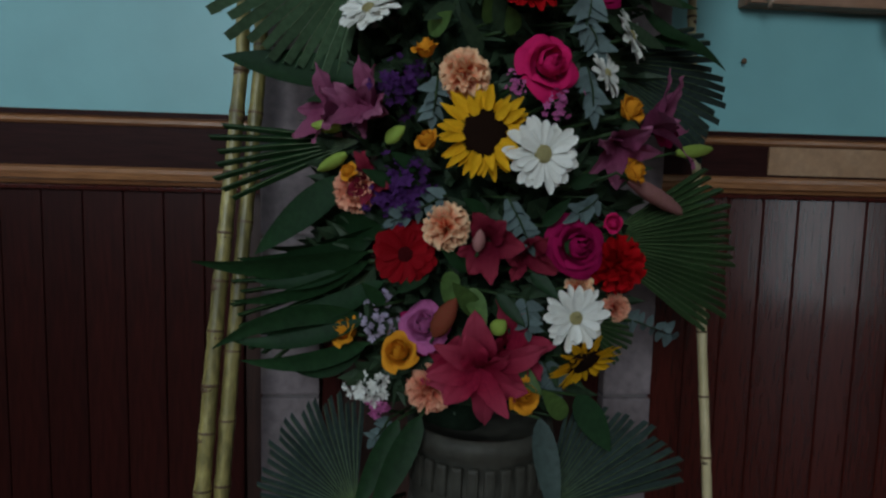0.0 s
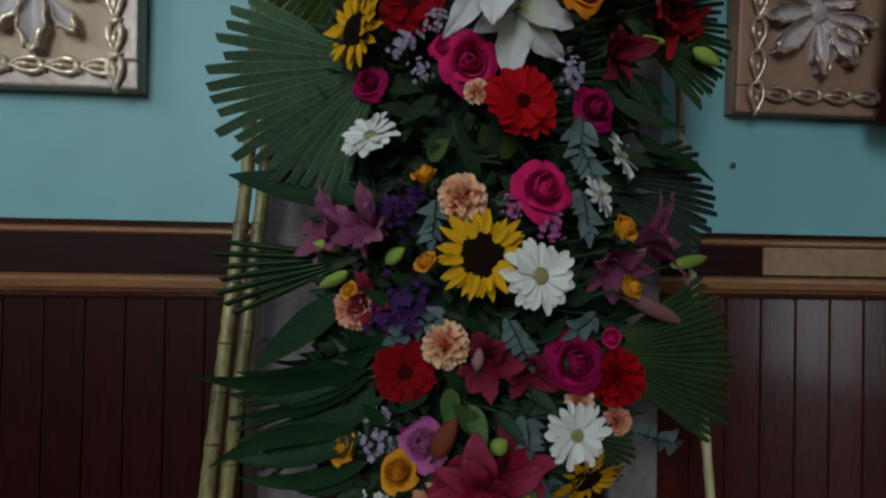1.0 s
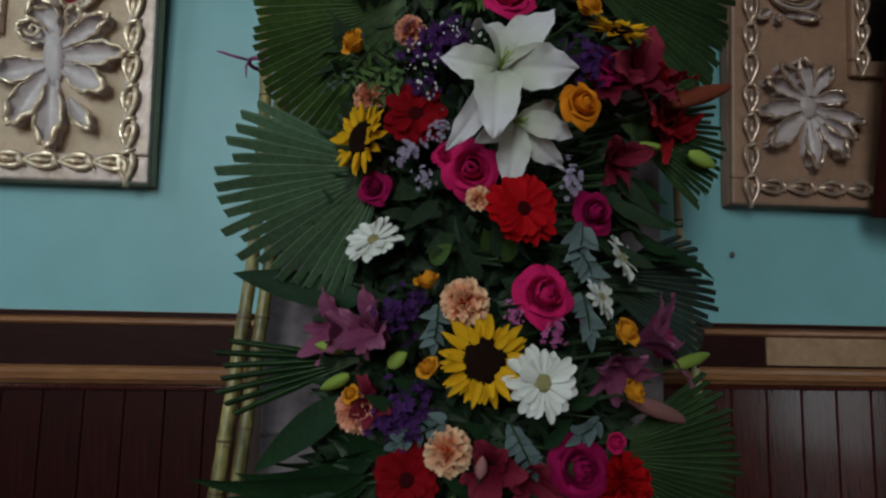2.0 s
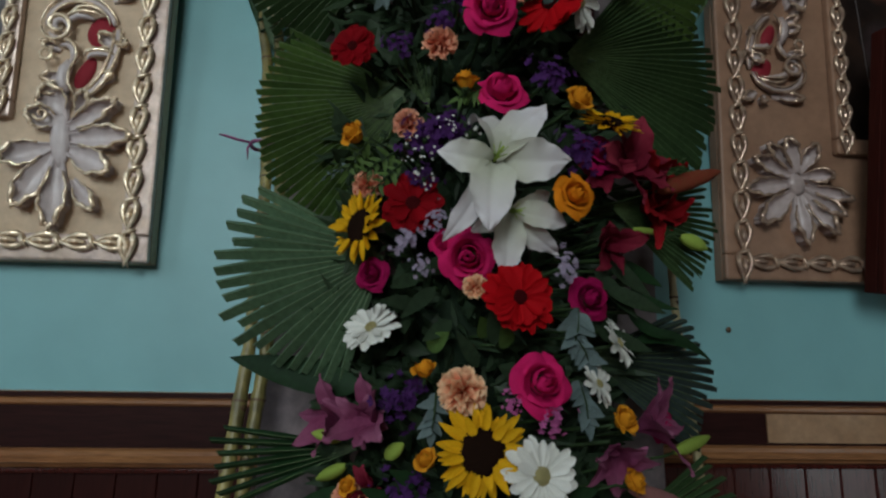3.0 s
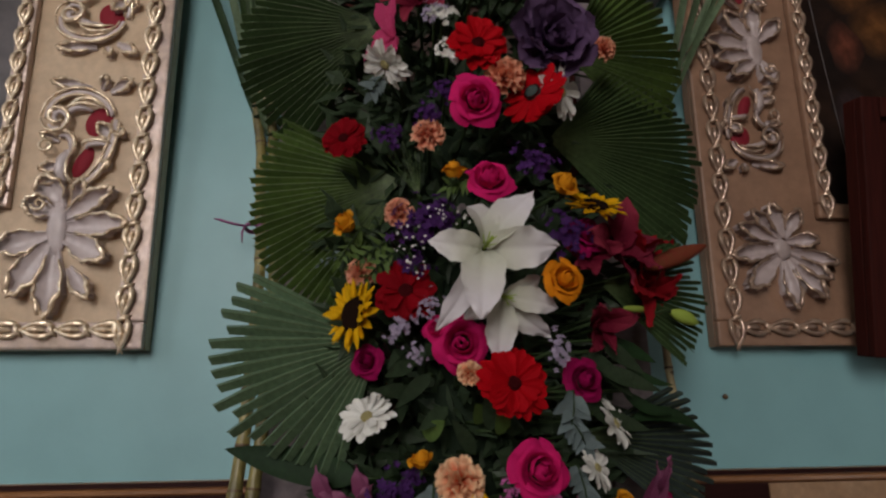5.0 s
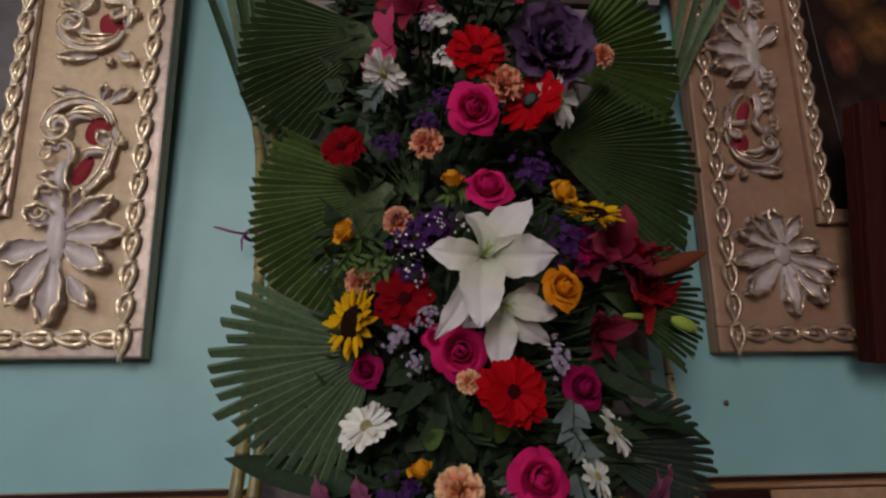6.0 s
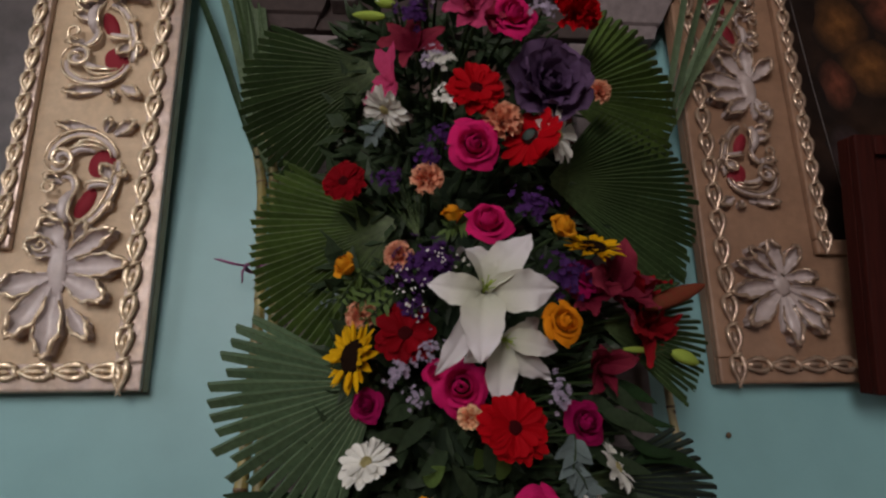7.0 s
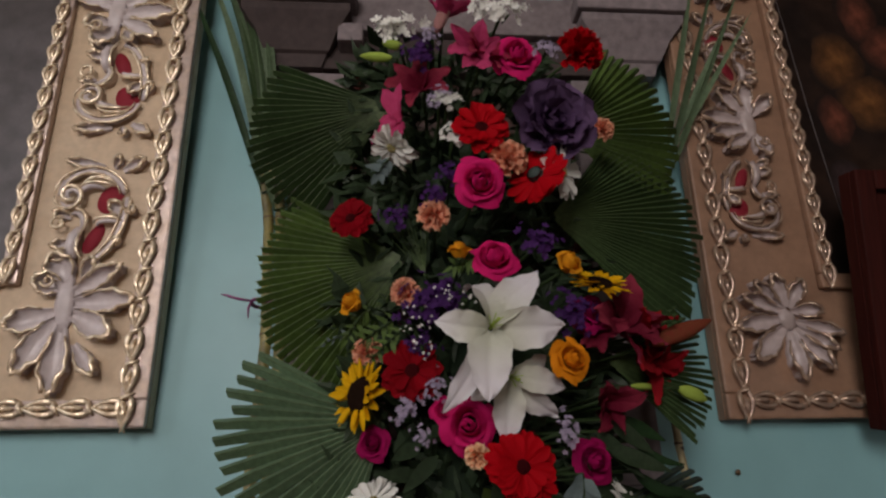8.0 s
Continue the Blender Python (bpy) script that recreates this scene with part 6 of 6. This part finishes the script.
# lilies
lily((0.142, 0.862, 1.742), (0.06, -1.00, 0.05), 0.100, LILYWHITE, "large open white lily, fully bloomed", 0, 1.0, True,
     petals=((106, 1.34, 0.54, 66, -100, 26), (46, 1.34, 0.60, 32, -16, -20), (2, 1.30, 0.66, 50, -30, 16), (178, 0.96, 0.50, 46, -40, -16), (-95, 1.30, 0.66, 52, -22, 8), (-116, 1.60, 0.42, 24, -26, -14)))
lily((0.176, 0.900, 1.662), (0.10, -0.95, -0.25), 0.095, LILYWHITE, "drooping white lily below another", 0, 0.7, True,
     petals=((24, 0.88, 0.42, 44, -50, 14), (-12, 1.08, 0.44, 46, -30, -14), (-42, 1.26, 0.40, 30, -40, 16), (-93, 1.20, 0.52, 46, -28, 8), (205, 0.80, 0.36, 40, -20, 0), (140, 0.70, 0.36, 30, -10, 0)))
lily((-0.050, 0.985, 1.330), (-0.80, -0.60, 0.25), 0.085, MAUVE, "mauve-pink lily opening sideways", 34, 0.55, False, 0.58)
lily((-0.060, 1.001, 1.328), (-0.30, -0.90, -0.40), 0.050, MAUVE, "mauve-pink lily opening sideways", 25, 0.7, False)
lily((-0.110, 1.040, 1.328), (-0.95, -0.40, 0.10), 0.074, MAUVE, "mauve-pink lily opening sideways", 40, 0.45, False, 0.58)
lily((0.350, 0.962, 1.275), (0.10, -0.65, -0.65), 0.078, MAUVE, "mauve lily opening downwards", 0, 0.6, False, 0.58)
lily((0.440, 1.030, 1.322), (0.85, -0.55, 0.35), 0.090, MAUVE, "mauve-pink lily opening sideways", 20, 0.55, False, 0.58)
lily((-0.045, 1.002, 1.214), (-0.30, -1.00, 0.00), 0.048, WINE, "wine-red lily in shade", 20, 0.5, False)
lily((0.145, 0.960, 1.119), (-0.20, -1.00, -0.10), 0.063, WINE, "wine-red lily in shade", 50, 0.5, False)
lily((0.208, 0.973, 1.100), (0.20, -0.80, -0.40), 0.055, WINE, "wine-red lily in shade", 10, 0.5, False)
lily((0.147, 0.953, 0.914), (0.00, -1.00, -0.25), 0.091, CRIMSON, "large crimson-pink lily at the bottom", 30, 0.85, False, 0.62)
lily((0.131, 0.940, 0.913), (-0.15, -1.00, -0.10), 0.079, CRIMSON, "crimson lily opening inside another", 62, 0.65, False, 0.6)
lily((0.095, 0.989, 0.917), (-0.50, -1.00, 0.10), 0.058, CRIMSON, "crimson lily behind another", 20, 0.7, False)
lily((0.194, 0.991, 0.941), (0.30, -0.90, 0.20), 0.076, CRIMSON, "crimson lily behind another", 0, 0.8, False)
rose((0.044, 0.985, 0.983), (-0.30, -0.80, 0.45), 0.043, LILACPINK, "lilac-pink rose half open", 10, 1.0)
lily((-0.020, 0.907, 2.160), (-0.50, -0.80, 0.05), 0.068, PINKLILY, "pink lily, half open, beside palm", 0, 0.6, False,
     petals=((112, 1.25, 0.44, 50, -10, 10), (78, 1.15, 0.40, 45, 5, -12), (-128, 1.10, 0.42, 50, 0, 8), (-88, 1.20, 0.46, 48, -6, -10), (-60, 1.05, 0.40, 50, 10, 12), (170, 0.60, 0.36, 50, 10, 0)))
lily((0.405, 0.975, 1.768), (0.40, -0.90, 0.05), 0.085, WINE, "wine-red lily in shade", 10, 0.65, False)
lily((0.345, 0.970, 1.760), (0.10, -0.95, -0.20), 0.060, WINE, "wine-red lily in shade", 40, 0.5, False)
lily((0.448, 1.010, 1.778), (0.30, -0.60, 0.75), 0.062, SCARLET, "scarlet lily pointing upwards", 20, 0.4, False)
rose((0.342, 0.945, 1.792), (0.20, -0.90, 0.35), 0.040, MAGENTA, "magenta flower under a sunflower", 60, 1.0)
lily((0.494, 1.076, 1.702), (0.50, -0.70, -0.50), 0.067, SCARLET, "scarlet lily opening sideways", 0, 0.6, False)
lily((0.473, 1.049, 1.719), (0.80, -0.70, 0.00), 0.087, SCARLET, "scarlet lily opening sideways", 30, 0.7, False)
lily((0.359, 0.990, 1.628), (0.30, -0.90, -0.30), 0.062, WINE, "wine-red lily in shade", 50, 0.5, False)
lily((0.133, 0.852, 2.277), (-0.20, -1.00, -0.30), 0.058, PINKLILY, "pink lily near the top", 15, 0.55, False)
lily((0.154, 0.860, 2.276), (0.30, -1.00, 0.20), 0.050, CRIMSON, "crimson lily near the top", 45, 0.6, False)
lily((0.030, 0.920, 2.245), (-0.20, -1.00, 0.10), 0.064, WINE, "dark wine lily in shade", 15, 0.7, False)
lily((0.075, 0.871, 2.385), (0.10, -0.40, 0.90), 0.057, PINKLILY, "pink lily pointing upwards", 15, 0.5, False)
lily_bud((-0.093, 1.008, 1.296), (-0.146, 1.045, 1.302), 0.022, BUD, "plump closed green lily bud")
lily_bud((-0.083, 1.008, 1.255), (-0.135, 1.046, 1.227), 0.022, BUD, "plump closed green lily bud")
lily_bud((-0.019, 0.972, 1.272), (0.009, 0.957, 1.296), 0.023, BUD, "plump closed green lily bud")
lily_bud((0.480, 1.044, 1.274), (0.605, 1.153, 1.292), 0.024, BUD, "plump closed green lily bud")
lily_bud((0.156, 0.968, 0.971), (0.178, 0.965, 0.992), 0.028, BUD, "plump closed green lily bud")
lily_bud((0.520, 1.050, 1.664), (0.582, 1.070, 1.644), 0.027, BUD, "plump closed green lily bud")
lily_bud((-0.027, 0.906, 2.296), (-0.094, 0.944, 2.329), 0.020, BUD, "plump closed green lily bud")
lily_bud((-0.007, 0.897, 2.318), (-0.048, 0.917, 2.341), 0.020, BUD, "plump closed green lily bud")
lily_bud((0.401, 0.988, 1.660), (0.489, 1.045, 1.666), 0.012, BUD, "plump closed green lily bud")
lily_bud((0.375, 0.985, 1.225), (0.551, 1.137, 1.163), 0.030, BUDPINK, "dusky pink closed lily bud")
lily_bud((0.062, 0.962, 0.966), (0.095, 0.947, 1.031), 0.034, BUDRED, "orange-brown closed lily bud")
lily_bud((0.468, 1.030, 1.744), (0.615, 1.060, 1.800), 0.034, BUDRED, "long red-brown lily bud")
lily_bud((0.127, 0.953, 1.105), (0.130, 0.948, 1.141), 0.021, BUDPINK, "dusky pink closed lily bud")
lily_bud((0.058, 0.875, 2.332), (0.093, 0.867, 2.426), 0.025, BUDPINK, "dusky pink closed lily bud")

# statice, kale and sprays
kale_head((0.279, 0.857, 2.131), (0.15, -1, -0.1), 0.083, "purple ornamental cabbage with crinkled leaves")
cluster("statice_spray", (0.000, 0.974, 1.362), 0.035, VIOLET, "violet statice spray among the flowers", 46, 0.26, (1, 0.7, 1), 1)
cluster("statice_spray", (0.016, 0.976, 1.209), 0.040, VIOLET, "violet statice spray among the flowers", 46, 0.26, (1, 0.7, 1), 2)
cluster("statice_spray", (0.068, 0.930, 1.805), 0.041, VIOLET, "violet statice spray among the flowers", 46, 0.26, (1, 0.7, 1), 3)
cluster("statice_spray", (0.029, 0.943, 1.794), 0.035, VIOLET, "violet statice spray among the flowers", 46, 0.26, (1, 0.7, 1), 4)
cluster("statice_spray", (0.240, 0.910, 1.901), 0.032, VIOLET, "violet statice spray among the flowers", 46, 0.26, (1, 0.7, 1), 5)
cluster("statice_spray", (0.300, 0.945, 1.788), 0.036, VIOLET, "violet statice spray among the flowers", 46, 0.26, (1, 0.7, 1), 6)
cluster("statice_spray", (-0.016, 0.937, 1.962), 0.024, VIOLET, "violet statice spray among the flowers", 46, 0.26, (1, 0.7, 1), 7)
cluster("statice_spray", (0.051, 0.908, 1.994), 0.024, VIOLET, "violet statice spray among the flowers", 46, 0.26, (1, 0.7, 1), 8)
cluster("statice_spray", (0.083, 0.895, 2.032), 0.022, VIOLET, "violet statice spray among the flowers", 46, 0.26, (1, 0.7, 1), 9)
cluster("statice_spray", (0.030, 0.893, 2.298), 0.034, VIOLET, "violet statice spray among the flowers", 46, 0.26, (1, 0.7, 1), 10)
cluster("statice_spray", (-0.017, 0.992, 1.190), 0.027, VIOLET, "violet statice spray among the flowers", 46, 0.26, (1, 0.7, 1), 11)
cluster("statice_spray", (0.023, 0.953, 1.726), 0.023, VIOLET, "violet statice spray among the flowers", 46, 0.26, (1, 0.7, 1), 12)
cluster("statice_spray", (-0.027, 1.003, 1.018), 0.021, LAVENDER, "pale lavender statice spray among flowers", 26, 0.26, (1, 0.7, 1), 20)
cluster("statice_spray", (-0.030, 1.010, 0.971), 0.026, LAVENDER, "pale lavender statice spray among flowers", 26, 0.26, (1, 0.7, 1), 21)
cluster("statice_spray", (0.001, 0.957, 1.623), 0.025, LAVENDER, "pale lavender statice spray among flowers", 26, 0.26, (1, 0.7, 1), 22)
cluster("statice_spray", (0.029, 0.951, 1.578), 0.017, LAVENDER, "pale lavender statice spray among flowers", 26, 0.26, (1, 0.7, 1), 23)
cluster("statice_spray", (0.237, 0.928, 1.339), 0.024, LILACPINK, "pale lavender statice spray among flowers", 26, 0.26, (1, 0.7, 1), 24)
cluster("statice_spray", (0.175, 0.925, 1.360), 0.017, LILACPINK, "pale lavender statice spray among flowers", 26, 0.26, (1, 0.7, 1), 25)
cluster("statice_spray", (0.280, 0.869, 2.297), 0.027, LAVENDER, "pale lavender statice spray among flowers", 26, 0.26, (1, 0.7, 1), 26)
cluster("statice_spray", (0.048, 0.873, 2.327), 0.022, LAVENDER, "pale lavender statice spray among flowers", 26, 0.26, (1, 0.7, 1), 27)
cluster("statice_spray", (0.052, 0.937, 1.649), 0.021, LAVENDER, "pale lavender statice spray among flowers", 26, 0.26, (1, 0.7, 1), 28)
cluster("statice_spray", (0.063, 0.869, 2.176), 0.024, LAVENDER, "pale lavender statice spray among flowers", 26, 0.26, (1, 0.7, 1), 30)
cluster("white_filler_spray", (-0.041, 1.031, 0.857), 0.035, WHITE, "small white filler flowers on stems", 30, 0.3, (1.2, 0.6, 0.5), 40)
cluster("white_filler_spray", (0.268, 0.943, 1.582), 0.026, LAVENDER, "pale grey-lilac filler flowers on stems", 34, 0.22, (0.6, 0.6, 1.3), 41)
cluster("white_filler_spray", (-0.020, 0.904, 2.361), 0.046, WHITE, "small white filler flowers on stems", 30, 0.3, (1.1, 0.7, 0.7), 42)
cluster("white_filler_spray", (0.191, 0.861, 2.378), 0.045, WHITE, "small white filler flowers on stems", 30, 0.3, (1.1, 0.6, 0.5), 43)
cluster("white_filler_spray", (0.088, 0.875, 2.102), 0.024, WHITE, "small white filler flowers on stems", 30, 0.3, (0.8, 0.6, 1.2), 44)
cluster("white_filler_spray", (0.078, 0.870, 2.172), 0.024, WHITE, "small white filler flowers on stems", 30, 0.3, (1, 0.6, 0.8), 45)
cluster("white_filler_spray", (0.029, 0.930, 1.720), 0.025, WHITE, "tiny white dots of filler flower over violet statice", 9, 0.13, (1, 0.7, 1), 80)
cluster("white_filler_spray", (0.029, 0.922, 1.787), 0.025, WHITE, "tiny white dots of filler flower over violet statice", 9, 0.13, (1, 0.7, 1), 81)
cluster("white_filler_spray", (0.064, 0.909, 1.803), 0.025, WHITE, "tiny white dots of filler flower over violet statice", 9, 0.13, (1, 0.7, 1), 82)
cluster("white_filler_spray", (0.104, 0.902, 1.796), 0.025, WHITE, "tiny white dots of filler flower over violet statice", 9, 0.13, (1, 0.7, 1), 83)
cluster("white_filler_spray", (0.019, 0.931, 1.745), 0.025, WHITE, "tiny white dots of filler flower over violet statice", 9, 0.13, (1, 0.7, 1), 84)
cluster("statice_spray", (-0.033, 1.029, 0.821), 0.019, LILACPINK, "lilac filler flowers above the urn", 16, 0.4, (1, 0.7, 1), 60)

# eucalyptus
eucalyptus((0.058, 0.954, 1.373), (0.051, 0.951, 1.309), 0.022, "blue-grey eucalyptus sprig between the flowers", 10, 1, None, 1.2)
eucalyptus((0.076, 0.958, 1.193), (-0.012, 0.993, 1.145), 0.025, "blue-grey eucalyptus sprig between the flowers", 11, 2, None, 1.2)
eucalyptus((0.172, 0.948, 1.191), (0.214, 0.960, 1.111), 0.023, "blue-grey eucalyptus sprig between the flowers", 11, 3, None, 1.2)
eucalyptus((0.253, 1.011, 0.912), (0.283, 1.022, 0.858), 0.033, "blue-grey eucalyptus sprig between the flowers", 8, 4, None, 1.2)
eucalyptus((0.292, 0.958, 1.396), (0.304, 0.956, 1.327), 0.026, "blue-grey eucalyptus sprig between the flowers", 11, 5, None, 1.2)
eucalyptus((0.408, 1.064, 0.981), (0.576, 1.200, 0.913), 0.025, "blue-grey eucalyptus sprig between the flowers", 12, 6, None, 1.2)
eucalyptus((0.290, 0.963, 1.465), (0.311, 0.966, 1.424), 0.026, "blue-grey eucalyptus sprig between the flowers", 9, 7, None, 1.2)
eucalyptus((0.326, 0.976, 1.194), (0.287, 0.967, 1.166), 0.024, "blue-grey eucalyptus sprig between the flowers", 8, 8, None, 1.2)
eucalyptus((-0.007, 1.026, 0.807), (-0.036, 1.043, 0.759), 0.021, "blue-grey eucalyptus sprig between the flowers", 8, 9, None, 1.2)
eucalyptus((0.210, 0.970, 1.027), (0.219, 0.979, 0.969), 0.024, "blue-grey eucalyptus sprig between the flowers", 9, 10, None, 1.2)
eucalyptus((-0.028, 0.924, 2.081), (-0.053, 0.941, 2.049), 0.025, "blue-grey eucalyptus sprig between the flowers", 7, 11, None, 1.2)
eucalyptus((-0.086, 0.999, 1.768), (-0.151, 1.047, 1.749), 0.010, "blue-grey eucalyptus sprig between the flowers", 8, 12, None, 1.2)
eucalyptus((0.258, 1.002, 0.724), (0.289, 1.010, 0.648), 0.025, "blue-grey eucalyptus sprig between the flowers", 8, 13, None, 1.2)
eucalyptus((0.296, 0.966, 1.514), (0.285, 0.960, 1.451), 0.030, "blue-grey eucalyptus sprig between the flowers", 8, 14, None, 1.2)
eucalyptus((-0.015, 0.957, 1.777), (-0.085, 0.999, 1.737), 0.013, "feathery green filler sprig", 11, 30, FAN_MID, 2.0)
eucalyptus((-0.005, 0.956, 1.756), (-0.064, 0.990, 1.704), 0.013, "feathery green filler sprig", 11, 31, FAN_MID, 2.0)
eucalyptus((-0.065, 0.979, 1.805), (-0.106, 1.012, 1.750), 0.013, "feathery green filler sprig", 11, 32, FAN_MID, 2.0)
eucalyptus((0.121, 0.905, 1.875), (0.082, 0.914, 1.857), 0.013, "feathery green filler sprig", 11, 33, FAN_MID, 2.0)
